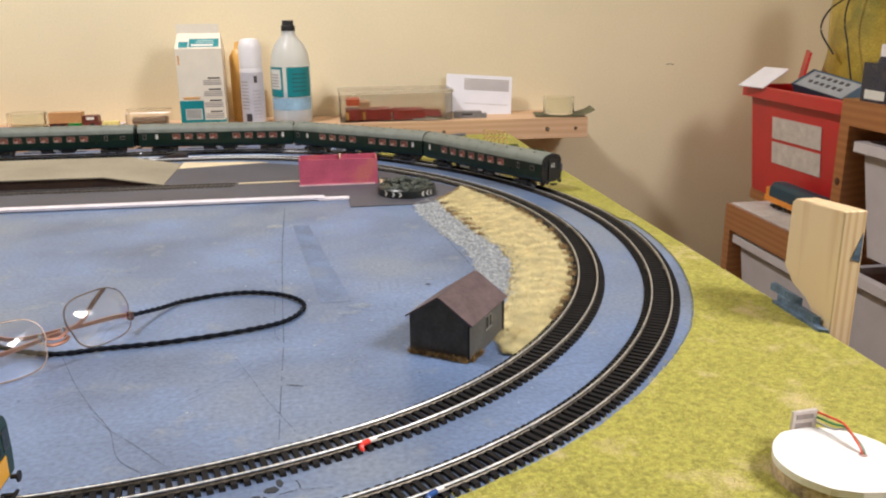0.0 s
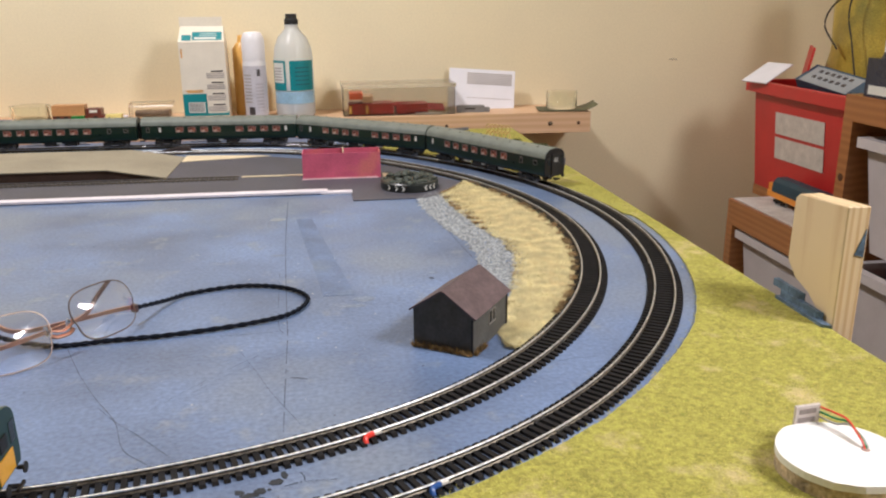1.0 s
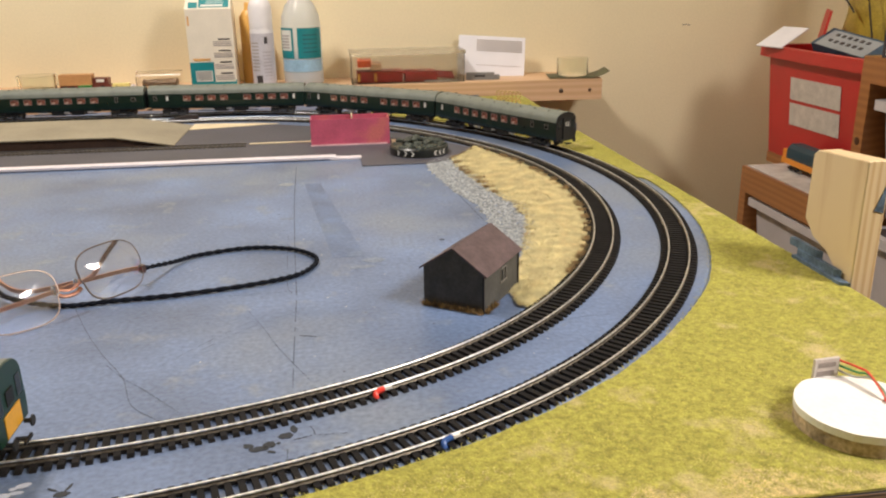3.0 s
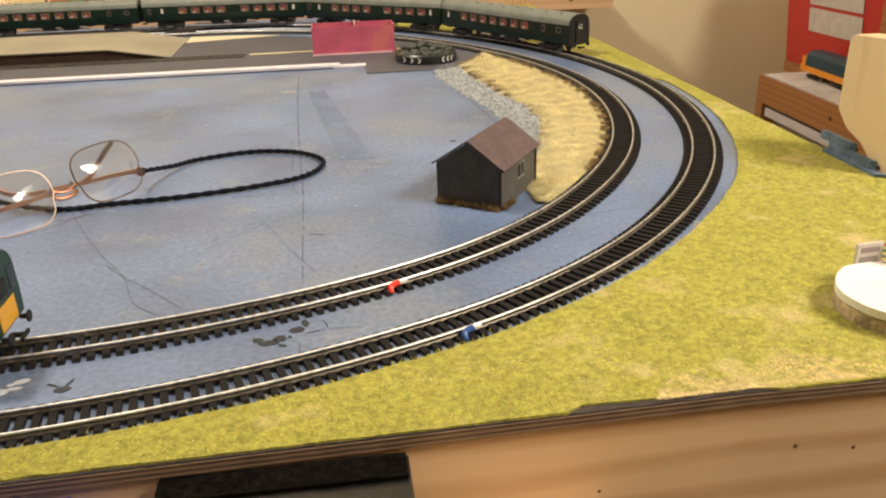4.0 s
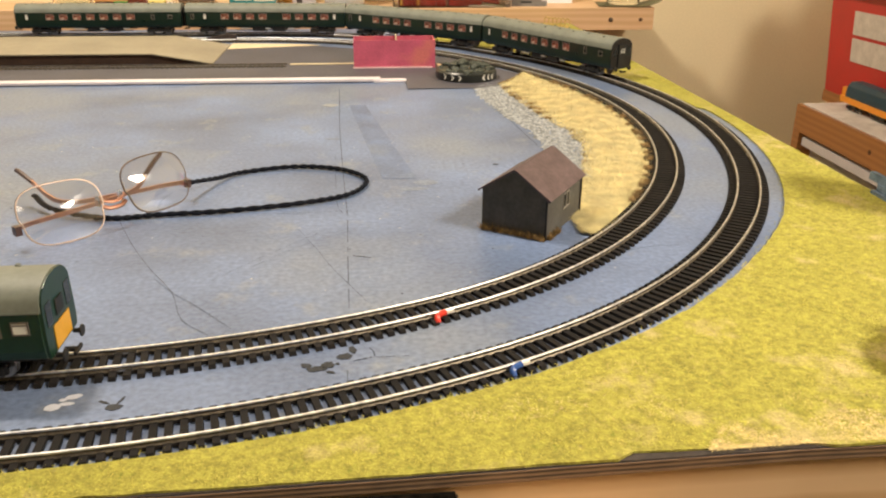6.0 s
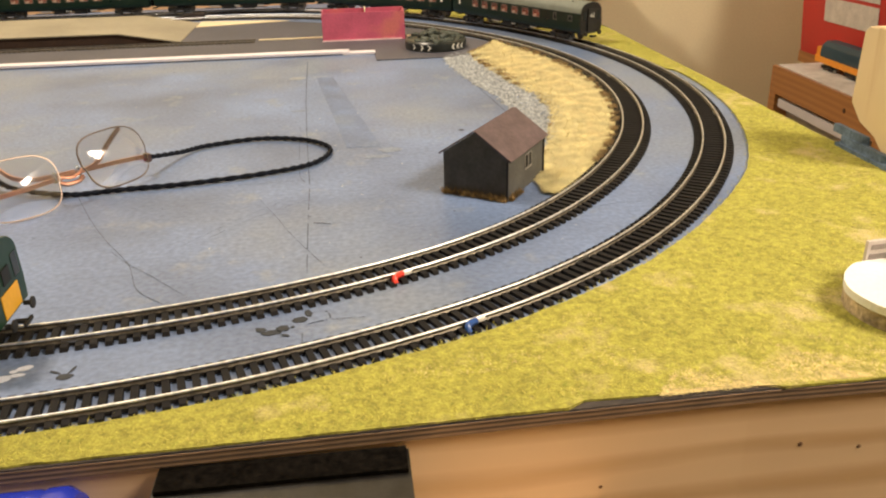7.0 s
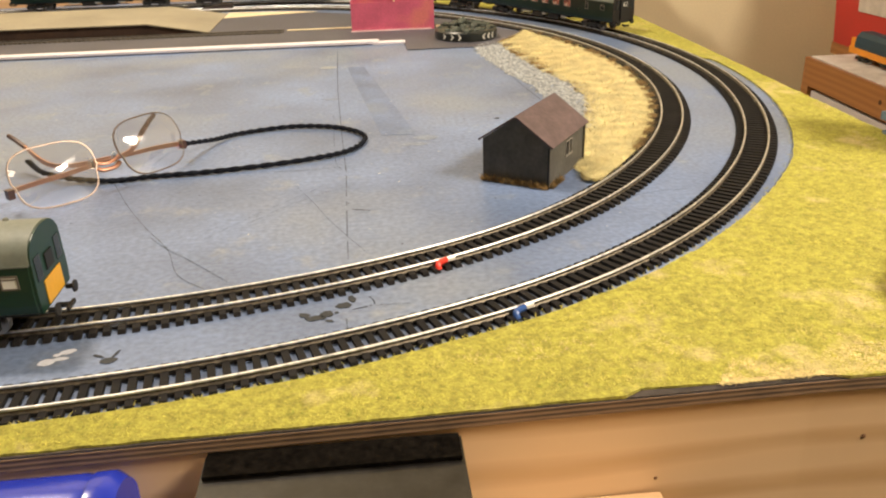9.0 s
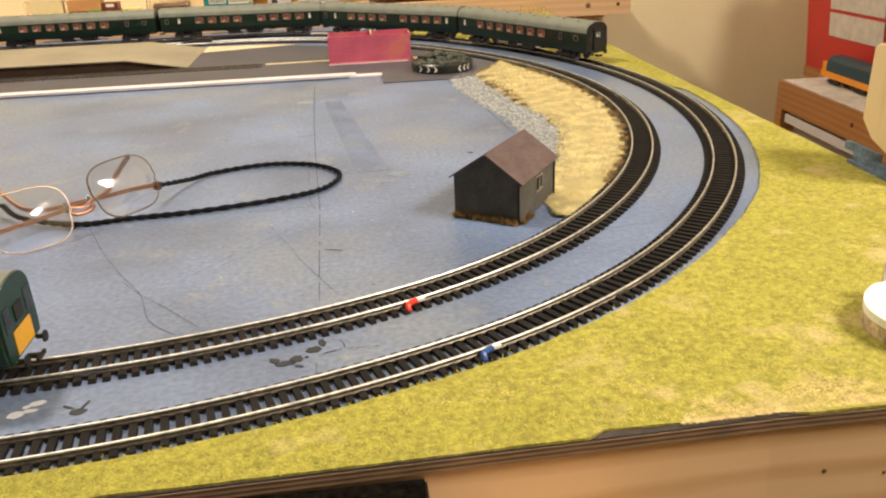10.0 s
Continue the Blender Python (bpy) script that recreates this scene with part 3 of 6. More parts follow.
def roof_profile():
    arc = []
    for k in range(13):
        a = math.pi * k / 12
        arc.append((0.0181 * math.cos(a), EAVE_Z + (APEX_Z - EAVE_Z) * math.sin(a) ** 0.75))
    return arc


def extrude_profile(profile, x0, x1):
    bm = bmesh.new()
    a = [bm.verts.new((x0, y, z)) for y, z in profile]
    b = [bm.verts.new((x1, y, z)) for y, z in profile]
    n = len(profile)
    for k in range(n):
        bm.faces.new((a[k], b[k], b[(k + 1) % n], a[(k + 1) % n]))
    bm.faces.new(a)
    bm.faces.new(b[::-1])
    bmesh.ops.recalc_face_normals(bm, faces=bm.faces)
    return bm


def frame_mesh(name, w, h, rim, depth, material):
    bm = boxes((-w / 2, w / 2, -depth, 0, h / 2 - rim, h / 2), (-w / 2, w / 2, -depth, 0, -h / 2, -h / 2 + rim),
               (-w / 2, -w / 2 + rim, -depth, 0, -h / 2 + rim, h / 2 - rim), (w / 2 - rim, w / 2, -depth, 0, -h / 2 + rim, h / 2 - rim),
               (-w / 2 + rim, w / 2 - rim, -depth * 0.8, 0, h / 5, h / 5 + rim * 0.7))
    me = bpy.data.meshes.new(name)
    bm.to_mesh(me)
    bm.free()
    me.materials.append(material)
    return me


def pane_mesh(name, w, h, material):
    bm = boxes((-w / 2, w / 2, -0.0001, 0.0, -h / 2, h / 2))
    me = bpy.data.meshes.new(name)
    bm.to_mesh(me)
    bm.free()
    me.materials.append(material)
    return me


WIN = {}
for key, w, h in (("large", 0.0135, 0.0098), ("small", 0.0050, 0.0088), ("door", 0.0056, 0.0085), ("square", 0.0075, 0.0066)):
    WIN[key] = (frame_mesh("window_" + key, w, h, 0.0007, 0.0004, FRAME_W), pane_mesh("pane_" + key, w - 0.001, h - 0.001, SEAT_RED), pane_mesh("pane_pale_" + key, w - 0.001, h - 0.001, WHITEP), pane_mesh("pane_dark_" + key, w - 0.001, h - 0.001, DARK_GLASS))


def window(owner, key, x, side, z=0.0286, glass=1):
    y = side * 0.0182
    m = Matrix.Translation((x, y, z)) @ Matrix.Rotation(0 if side < 0 else math.pi, 4, "Z")
    w = shared("window", WIN[key][0], owner, m)
    shared("pane", WIN[key][glass], w, Matrix.Translation((0, -0.00005, 0)))
    return w


def bogie(owner, x, shoe=False):
    bm = boxes((-0.018, 0.018, -0.0148, -0.0128, 0.0042, 0.0082), (-0.018, 0.018, 0.0128, 0.0148, 0.0042, 0.0082), (-0.004, 0.004, -0.0128, 0.0128, 0.006, 0.0105),
               (-0.0095, -0.0065, -0.0156, -0.0126, 0.0022, 0.0092), (0.0065, 0.0095, -0.0156, -0.0126, 0.0022, 0.0092), (-0.0095, -0.0065, 0.0126, 0.0156, 0.0022, 0.0092), (0.0065, 0.0095, 0.0126, 0.0156, 0.0022, 0.0092),
               (-0.0165, -0.0125, -0.0154, -0.0128, 0.0035, 0.0070), (0.0125, 0.0165, -0.0154, -0.0128, 0.0035, 0.0070), (-0.0165, -0.0125, 0.0128, 0.0154, 0.0035, 0.0070), (0.0125, 0.0165, 0.0128, 0.0154, 0.0035, 0.0070))
    b = part("bogie", bm, BLACK, owner)
    b.matrix_basis = Matrix.Translation((x, 0, 0))
    for wx in (-0.0145, 0.0145):
        for side in (-1, 1):
            w = part("wheel", lathe([(0.0061, 0), (0.0061, 0.0006), (0.0056, 0.0008), (0.0056, 0.0026)], 18), STEEL, b, "steel wheel", True)
            w.matrix_basis = Matrix.Translation((wx, side * 0.0074, 0.0056)) @ Matrix.Rotation(-side * math.pi / 2, 4, "X")
    if shoe:
        for side in (-1, 1):
            part("shoe_beam", boxes((-0.010, 0.010, side * 0.0166 - 0.0006, side * 0.0166 + 0.0006, 0.0022, 0.0042)), SHOE, b, "red pick-up shoe beam")
    return b


def text_mesh(words, size, material):
    cu = bpy.data.curves.new("digits", "FONT")
    cu.body, cu.size, cu.extrude, cu.align_x, cu.align_y = words, size, 0.0001, "CENTER", "CENTER"
    ob = bpy.data.objects.new("digits", cu)
    scene.collection.objects.link(ob)
    me = bpy.data.meshes.new_from_object(ob.evaluated_get(bpy.context.evaluated_depsgraph_get()))
    bpy.data.objects.remove(ob)
    me.materials.clear()
    me.materials.append(material)
    return me


DIGITS = text_mesh("62", 0.0075, WHITEP)


def place_on(r, s, length_m):
    a, _ = way(r, s - length_m * 0.35)
    b, _ = way(r, s + length_m * 0.35)
    mid, d = (a + b) / 2, b - a
    return Matrix.Translation(mid + Vector((0, 0, TOP))) @ Matrix.Rotation(math.atan2(d.y, d.x), 4, "Z")


VAN_GREEN = mat("van_green", (0.008, 0.034, 0.019), 0.32, vary=0.08, scale=60)


def rail_vehicle(name, label, category, group, length_m, m, layout, ends, shoe=False):
    """layout: rows of (window kind, place along, glass); ends: what stands on the end at -x and at +x."""
    t = thing(name, label, category, group=group)
    t.matrix_world = m
    h = length_m / 2
    part("body", bevelled(extrude_profile(BODY_PROFILE, -h, h), 0.0006, 1), VAN_GREEN if shoe else GREEN, t, "glossy dark green body side")
    bm = extrude_profile(roof_profile(), -h - 0.0004, h + 0.0004)
    roof = part("roof", bm, ROOF, t, "weathered grey-green roof", True)
    vent = mat("roof_vent", (0.13, 0.14, 0.12), 0.6)
    vents = []
    for k in range(9):
        x = -h + 0.02 + k * (length_m - 0.04) / 8
        for y in ((-0.0065, 0.0065) if k % 2 else (-0.0065, 0.0075)):
            vents.append((x + (0.004 if y > 0 else 0), y))
    for x, y in vents:
        zz = EAVE_Z + (APEX_Z - EAVE_Z) * (1 - (y / 0.0181) ** 2) ** 0.375
        v = part("roof_vent", lathe([(0.0013, -0.0006), (0.0013, 0.0008), (0.0008, 0.0011)], 8), vent, roof)
        v.matrix_basis = Matrix.Translation((x, y, zz))
    part("gutter", boxes((-h, h, -0.0182, -0.0174, EAVE_Z - 0.0003, EAVE_Z + 0.0005), (-h, h, 0.0174, 0.0182, EAVE_Z - 0.0003, EAVE_Z + 0.0005)), ROOF, t)
    part("underframe", boxes((-h + 0.002, h - 0.002, -0.0150, 0.0150, 0.0108, FLOOR_Z), (-0.030, -0.012, -0.0145, -0.006, 0.0045, 0.0108), (-0.006, 0.012, -0.0145, -0.006, 0.0055, 0.0108),
                             (0.016, 0.028, -0.0145, -0.007, 0.0050, 0.0108), (-0.030, -0.010, 0.006, 0.0145, 0.0048, 0.0108), (0.0, 0.022, 0.006, 0.0145, 0.0050, 0.0108),
                             (-0.050, 0.050, -0.0130, -0.0122, 0.0060, 0.0072), (-0.050, 0.050, 0.0122, 0.0130, 0.0060, 0.0072)), BLACK, t)
    for x, w in ((-0.040, 0.010), (-0.002, 0.008), (0.034, 0.016)):
        for side in (-1, 1):
            part("equipment_box", boxes((x - w / 2, x + w / 2, side * 0.0140 - 0.001, side * 0.0140 + 0.001, 0.0085, 0.0106)), PALE_BOX, t)
    for x in (-length_m * 0.352, length_m * 0.352):
        bogie(t, x, shoe)
    for kind, x, glass in layout:
        for side in (-1, 1):
            window(t, kind, x * (-side if shoe else 1), side, glass=glass)
    for e, what in zip((-1, 1), ends):
        x = e * h
        turn = Matrix.Translation((x, 0, 0)) @ Matrix.Rotation(0 if e > 0 else math.pi, 4, "Z")
        if what == "corridor":
            p = part("gangway", bevelled(boxes((0, 0.0035, -0.0075, 0.0075, 0.012, 0.040)), 0.001, 1), RUBBER, t, "black corridor connector")
            p.matrix_basis = turn
        else:
            end = part("cab_end", extrude_profile([(y * 0.985, z) for y, z in BODY_PROFILE[:5]] + [(y * 0.97, z - 0.0004) for y, z in roof_profile()] + [(y * 0.985, z) for y, z in BODY_PROFILE[5:]], 0, 0.0012),
                       BLACK if what == "headcode" else VAN_GREEN, t, "glossy dark cab end")
            end.matrix_basis = turn
            for side in (-1, 1):
                part("cab_window", boxes((0.0011, 0.0015, side * 0.0118 - 0.0030, side * 0.0118 + 0.0030, 0.0265, 0.0375)), DARK_GLASS, end)
                part("buffer", lathe([(0.0012, 0), (0.0012, 0.0035), (0.0030, 0.0036), (0.0028, 0.0044)], 12, Matrix.Translation((0.001, side * 0.0115, 0.0115)) @ Matrix.Rotation(math.pi / 2, 4, "Y")), BLACK, end, smooth=True)
            if what == "headcode":
                part("gangway", bevelled(boxes((0.0011, 0.0030, -0.0070, 0.0070, 0.011, 0.0405)), 0.0008, 1), RUBBER, end, "black gangway door")
                d = shared("headcode_digits", DIGITS, end, Matrix.Translation((0.0031, 0, 0.0325)) @ Matrix.Rotation(math.pi / 2, 4, "Z") @ Matrix.Rotation(math.pi / 2, 4, "X"))
                d["label"] = "white route digits 62"
            else:
                part("warning_panel", boxes((0.0011, 0.0016, -0.0095, 0.0095, 0.0135, 0.0245)), YELLOW, end, "yellow warning panel")
                part("headcode_panel", boxes((0.0011, 0.0018, -0.0042, 0.0042, 0.0275, 0.0350)), REDLIT if e < 0 else BLACK, end, "route indicator panel")
        hook = part("coupling", boxes((0, 0.006, -0.0012, 0.0012, 0.0070, 0.0086), (0.0055, 0.0068, -0.0045, 0.0045, 0.0068, 0.0086)), BLACK, t)
        hook.matrix_basis = turn
    return t


PITCH_C, LEN_C = 0.2665, 0.258
s_front = 1.040
bays = [(-0.096 + k * 0.0205, 1) for k in range(4)] + [(0.004 + k * 0.0205, 1) for k in range(4)]
saloon = [("large", x, g) for x, g in bays] + [("small", -0.112, 2), ("small", 0.098, 2), ("door", 0.118, 3)]
brake = [("large", -0.050 + k * 0.021, 1) for k in range(7)] + [("door", -0.085, 3), ("small", 0.112, 2), ("square", -0.112, 3)]
for k in range(4):
    centre = s_front + LEN_C / 2 + k * PITCH_C
    end_car = k in (0, 3)
    rail_vehicle("passenger_coach", "dark green driving coach with a black numbered cab end" if end_car else "dark green passenger coach with a grey roof on the outer track", "train coach", "green electric train",
                 LEN_C, place_on(R_OUT, centre, LEN_C), brake if end_car else saloon, ("headcode" if k == 0 else "corridor", "headcode" if k == 3 else "corridor"))

van_layout = [("square", -0.115, 2), ("door", -0.098, 3), ("small", -0.028, 1), ("large", 0.006, 1), ("small", 0.034, 1), ("square", 0.058, 1), ("small", 0.078, 1), ("square", 0.096, 1), ("door", 0.108, 3), ("square", 0.119, 2)]
LEN_V = 0.256
van = rail_vehicle("luggage_van", "dark green luggage van with yellow end panels on track", "train car", "", LEN_V, place_on(R_IN, 0.056 - LEN_V / 2, LEN_V), van_layout, ("yellow", "yellow"), True)
for side in (-1, 1):
    part("emblem", lathe([(0.0028, 0), (0.0028, 0.0002)], 16, Matrix.Translation((side * -0.006, side * 0.0185, 0.0195)) @ Matrix.Rotation(-side * math.pi / 2, 4, "X")), WHITEP, van, "round pale emblem")

power_clip("red and white power clip on the inner rail", ("red", (0.75, 0.05, 0.03)), R_IN, 0.238)
power_clip("blue and white power clip on the outer rail", ("blue", (0.03, 0.09, 0.32)), R_OUT, 0.270)

# ---------------- hut ----------------
HUT_WALL = mat("hut_wall", (0.090, 0.088, 0.080), 0.7, vary=0.12, scale=80, bump=0.15, spec=0.3)
HUT_ROOF = mat("hut_roof", (0.105, 0.074, 0.078), 0.55, vary=0.16, scale=70, second=(0.17, 0.125, 0.125), second_at=0.58)
hut = thing("lineside_hut", "small dark grey lineside hut with a brown pitched roof", "hut", (0.1205, 0.4745, 0), -33.5)
W, L_H, E, RIDGE = 0.0470, 0.0630, 0.0280, 0.0440
bm = bmesh.new()
lo = [[bm.verts.new((x, y, z)) for x, z in ((-W, 0), (0, 0), (0, E), (-W / 2, RIDGE), (-W, E))] for y in (0, L_H)]
for k in range(5):
    j = (k + 1) % 5
    bm.faces.new((lo[0][k], lo[1][k], lo[1][j], lo[0][j]))
bm.faces.new(lo[0])
bm.faces.new(lo[1][::-1])
bmesh.ops.recalc_face_normals(bm, faces=bm.faces)
part("wall_shell", bm, HUT_WALL, hut)
slope = math.atan2(RIDGE - E, W / 2)
for side in (-1, 1):
    run = W / 2 / math.cos(slope) + 0.0025
    bm = boxes((0, run, -0.002, L_H + 0.002, 0, 0.0011))
    r = part("roof_slope", bevelled(bm, 0.0002, 1), HUT_ROOF, hut, "weathered brown roof sheet")
    r.matrix_basis = Matrix.Translation((-W / 2, 0, RIDGE + 0.0002)) @ (Matrix.Rotation(slope, 4, "Y") if side > 0 else Matrix.Rotation(math.pi, 4, "Z") @ Matrix.Translation((0, -L_H, 0)) @ Matrix.Rotation(slope, 4, "Y"))
win = part("window", boxes((-0.0002, 0.0004, 0.0275, 0.0281, 0.0135, 0.0235), (-0.0002, 0.0004, 0.0384, 0.039, 0.0135, 0.0235), (-0.0002, 0.0006, 0.0326, 0.0339, 0.0141, 0.0229), (-0.0002, 0.0004, 0.0281, 0.0384, 0.0229, 0.0235), (-0.0002, 0.0007, 0.0272, 0.0393, 0.0129, 0.0141)), mat("hut_window_bars", (0.20, 0.19, 0.17), 0.7), hut)
for y0, y1 in ((0.0281, 0.0326), (0.0339, 0.0384)):
    part("pane", boxes((-0.0001, 0.0002, y0, y1, 0.0141, 0.0229)), mat("dark_hut_pane", (0.012, 0.012, 0.012), 0.45, vary=0.2, spec=0.2), win)
part("downpipe", tube([(0.0008, L_H - 0.002, 0.0), (0.0008, L_H - 0.002, E)], 0.0006, 6), BLACK, hut)
part("barge_board", boxes((-0.001, 0.0002, -0.0012, -0.0002, 0.0, E - 0.001)), BLACK, hut)


def pick_scrub():
    e = RNG.random()
    x, y = (-W * e, RNG.uniform(-0.004, 0.0)) if RNG.random() < 0.75 else (RNG.uniform(0, 0.003), L_H * 0.3 * e)
    p = hut.matrix_world @ Vector((x, y, 0))
    return p.x, p.y, 0.0002


tagged(fibres("scrub", 900, pick_scrub, 0.005, 0.0004, mat("scrub", (0.20, 0.13, 0.05), 0.9, vary=0.4, scale=200), 1.3), "brown dry scrub round the hut's foot", "scrub", kind="stuff")

# ---------------- spectacles and their cord ----------------
GOLD = mat("rose_gold_wire", (0.50, 0.27, 0.19), 0.30, 1.0, vary=0.08)
BROWN_TIP = mat("brown_temple", (0.06, 0.03, 0.025), 0.3, vary=0.15)
RIM = mat("dull_rim_wire", (0.16, 0.125, 0.105), 0.32, 1.0, vary=0.1)
LENS = clear("spectacle_lens", (0.97, 0.97, 0.98), 0.0, 1.5)
film = LENS.node_tree.nodes["Principled BSDF"]
film.inputs["Coat Weight"].default_value, film.inputs["Coat Roughness"].default_value, film.inputs["Coat IOR"].default_value = 0.7, 0.07, 1.6
spec = thing("spectacles", "rose-gold wire spectacles with folded temples on the blue board", "glasses", (-0.1655, 0.5225, 0.0), 46)


def lens_outline(n=40, w=0.0265, h=0.0195):
    out = []
    for k in range(n):
        a = 2 * math.pi * k / n
        c, s = math.cos(a), math.sin(a)
        q = (abs(c) ** 3.2 + abs(s) ** 3.2) ** (-1 / 3.2)
        out.append((w * c * q * (1 - 0.06 * (1 if s < 0 else 0)), h * s * q))
    return out


LEAN_BACK = Matrix.Rotation(radians(-25), 4, "X")
for side in (-1, 1):
    up_m = Matrix.Translation((side * 0.0345, 0.0022, 0.0205 + 0.0015 * side)) @ Matrix.Rotation(radians(side * 8), 4, "Z") @ LEAN_BACK
    o = lens_outline()
    ring = [up_m @ Vector((x, 0, z)) for x, z in o]
    bm = bmesh.new()
    n = len(ring)
    secs = []
    for k in range(n):
        d = (ring[(k + 1) % n] - ring[k - 1]).normalized()
        b = d.cross(up_m.to_3x3() @ Vector((0, 1, 0))).normalized()
        f = up_m.to_3x3() @ Vector((0, 1, 0))
        secs.append([bm.verts.new(ring[k] + (b * math.cos(t) + f * math.sin(t)) * 0.0006) for t in [2 * math.pi * j / 6 for j in range(6)]])
    for k in range(n):
        for j in range(6):
            bm.faces.new((secs[k][j], secs[k][(j + 1) % 6], secs[(k + 1) % n][(j + 1) % 6], secs[(k + 1) % n][j]))
    bmesh.ops.recalc_face_normals(bm, faces=bm.faces)
    part("rim", bm, RIM, spec, "thin dull bronze rim", True)
    bm = bmesh.new()
    front, back = [], []
    for zz, store in ((-0.0008, front), (0.0008, back)):
        c = bm.verts.new(up_m @ Vector((0, zz - 0.0058, 0)))
        rows = [[c]]
        for f in (0.35, 0.7, 1.0):
            rows.append([bm.verts.new(up_m @ Vector((x * f * 0.985, zz - 0.0058 * (1 - f * f), z * f * 0.985))) for x, z in o])
        for k in range(n):
            bm.faces.new((c, rows[1][k], rows[1][(k + 1) % n]))
            for r in (1, 2):
                bm.faces.new((rows[r][k], rows[r + 1][k], rows[r + 1][(k + 1) % n], rows[r][(k + 1) % n]))
        store += rows[3]
    for k in range(n):
        bm.faces.new((front[k], front[(k + 1) % n], back[(k + 1) % n], back[k]))
    bmesh.ops.recalc_face_normals(bm, faces=bm.faces)
    lens = part("lens", bm, LENS, spec, "clear shiny lens", True)
    lens.visible_shadow = False
    part("hinge", bevelled(boxes((side * 0.062 - 0.002, side * 0.062 + 0.002, 0.005, 0.010, 0.010, 0.016)), 0.0006, 1), BROWN_TIP, spec, "dark brown hinge block")
    part("nose_pad", lathe([(0.0002, -0.0042), (0.0026, -0.003), (0.0030, 0), (0.0024, 0.003), (0.0002, 0.0042)], 10, Matrix.Translation((side * 0.0085, 0.006, 0.018)) @ Matrix.Scale(0.5, 4, (1, 0, 0))), clear("nose_pad", (0.85, 0.82, 0.75), 0.2), spec, smooth=True)
part("bridge", tube(spline([(-0.0085, 0, 0.0160), (-0.004, -0.0015, 0.0140), (0.004, -0.0015, 0.0140), (0.0085, 0, 0.0160)], 5), 0.0015, 8), GOLD, spec, "rose-gold bridge", True)
part("brow_bar", tube(spline([(-0.0085, 0.001, 0.0195), (0, -0.001, 0.0175), (0.0085, 0.001, 0.0195)], 5), 0.0010, 8), GOLD, spec, smooth=True)
flat = [(-0.0006, -0.0015), (0.0006, -0.0015), (0.0006, 0.0015), (-0.0006, 0.0015)]
for side, pts in ((-1, [(-0.062, 0.009, 0.013), (-0.052, 0.013, 0.013), (-0.012, 0.016, 0.013), (0.026, 0.020, 0.014), (0.041, 0.022, 0.0245)]), (1, [(0.062, 0.009, 0.013), (0.052, 0.015, 0.013), (0.020, 0.024, 0.012), (-0.016, 0.040, 0.012), (-0.019, 0.078, 0.021)])):
    part("temple", sweep(spline(pts, 6), flat), GOLD, spec, "flat rose-gold temple")
    end = pts[-1]
    d = (Vector(pts[-1]) - Vector(pts[-2])).normalized()
    part("temple_tip", tube(spline([Vector(end) - d * 0.004, Vector(end) + d * 0.008 + Vector((0, 0, 0.001)), Vector(end) + d * 0.015 + Vector((0, 0, 0.001))], 5), 0.0017, 8), BROWN_TIP, spec, "dark brown plastic tip", True)

CORD = mat("black_cord", (0.006, 0.008, 0.014), 0.9, vary=0.3, scale=500, bump=0.6, spec=0.15)
cord_way = spline([(-0.1275, 0.5745, 0.0125), (-0.112, 0.612, 0.004), (-0.095, 0.632, 0.0021), (-0.055, 0.644, 0.0021), (-0.018, 0.634, 0.0021), (0.003, 0.606, 0.0021), (-0.008, 0.573, 0.0021), (-0.040, 0.555, 0.0021), (-0.094, 0.541, 0.0021), (-0.140, 0.536, 0.0021), (-0.176, 0.532, 0.0021), (-0.215, 0.545, 0.005), (-0.232, 0.560, 0.010)], 22)
cord = thing("spectacle_cord", "twisted black spectacle cord looped on the blue board", "cord")
for ph in (0, math.pi):
    pts = []
    for k, p in enumerate(cord_way):
        d = (cord_way[min(k + 1, len(cord_way) - 1)] - cord_way[max(k - 1, 0)]).normalized()
        sd = d.cross(Vector((0, 0, 1))).normalized()
        a = ph + k * 0.75
        pts.append(p + sd * math.cos(a) * 0.00085 + Vector((0, 0, 1)) * math.sin(a) * 0.0007)
    part("strand", tube(pts, 0.0013, 6), CORD, cord, smooth=True)

# ---------------- marks on the board ----------------
PENCIL = mat("pencil_line", (0.09, 0.115, 0.165), 0.7, vary=0.3, scale=120)
BLOT = mat("dark_paint_blot", (0.022, 0.027, 0.036), 0.7, vary=0.2)
WHITE_BLOT = mat("white_paint_blot", (0.70, 0.74, 0.86), 0.4, vary=0.06)


def stroke(points, width, material, name="pencil_line", gaps=0.0, z=0.0002, label=""):
    """A thin drawn line of uneven width on the board."""
    pts = spline([(x, y, z) for x, y in points], 10)
    bm = bmesh.new()
    prev = None
    for k, p in enumerate(pts):
        d = (pts[min(k + 1, len(pts) - 1)] - pts[max(k - 1, 0)]).normalized()
        sd = Vector((-d.y, d.x, 0)) * width * 0.55 * (0.6 + 0.6 * RNG.random())
        cur = [bm.verts.new(p + sd), bm.verts.new(p - sd)]
        if prev and RNG.random() >= gaps:
            bm.faces.new((prev[0], prev[1], cur[1], cur[0]))
        prev = cur
    return part(name, bm, material, table, label)


def blot(x, y, rx, ry, material, turn=0.0, name="paint_blot", z=0.0003):
    pts = []
    for k in range(18):
        a = 2 * math.pi * k / 18
        q = 1 + 0.35 * noise.noise((math.cos(a) * 1.5 + x * 50, math.sin(a) * 1.5 + y * 50, 0))
        u, v = 0.85 * rx * q * math.cos(a), ry * q * math.sin(a)
        pts.append((x + u * math.cos(turn) - v * math.sin(turn), y + u * math.sin(turn) + v * math.cos(turn)))
    return part(name, prism(pts, 0.0001, z), material, table)


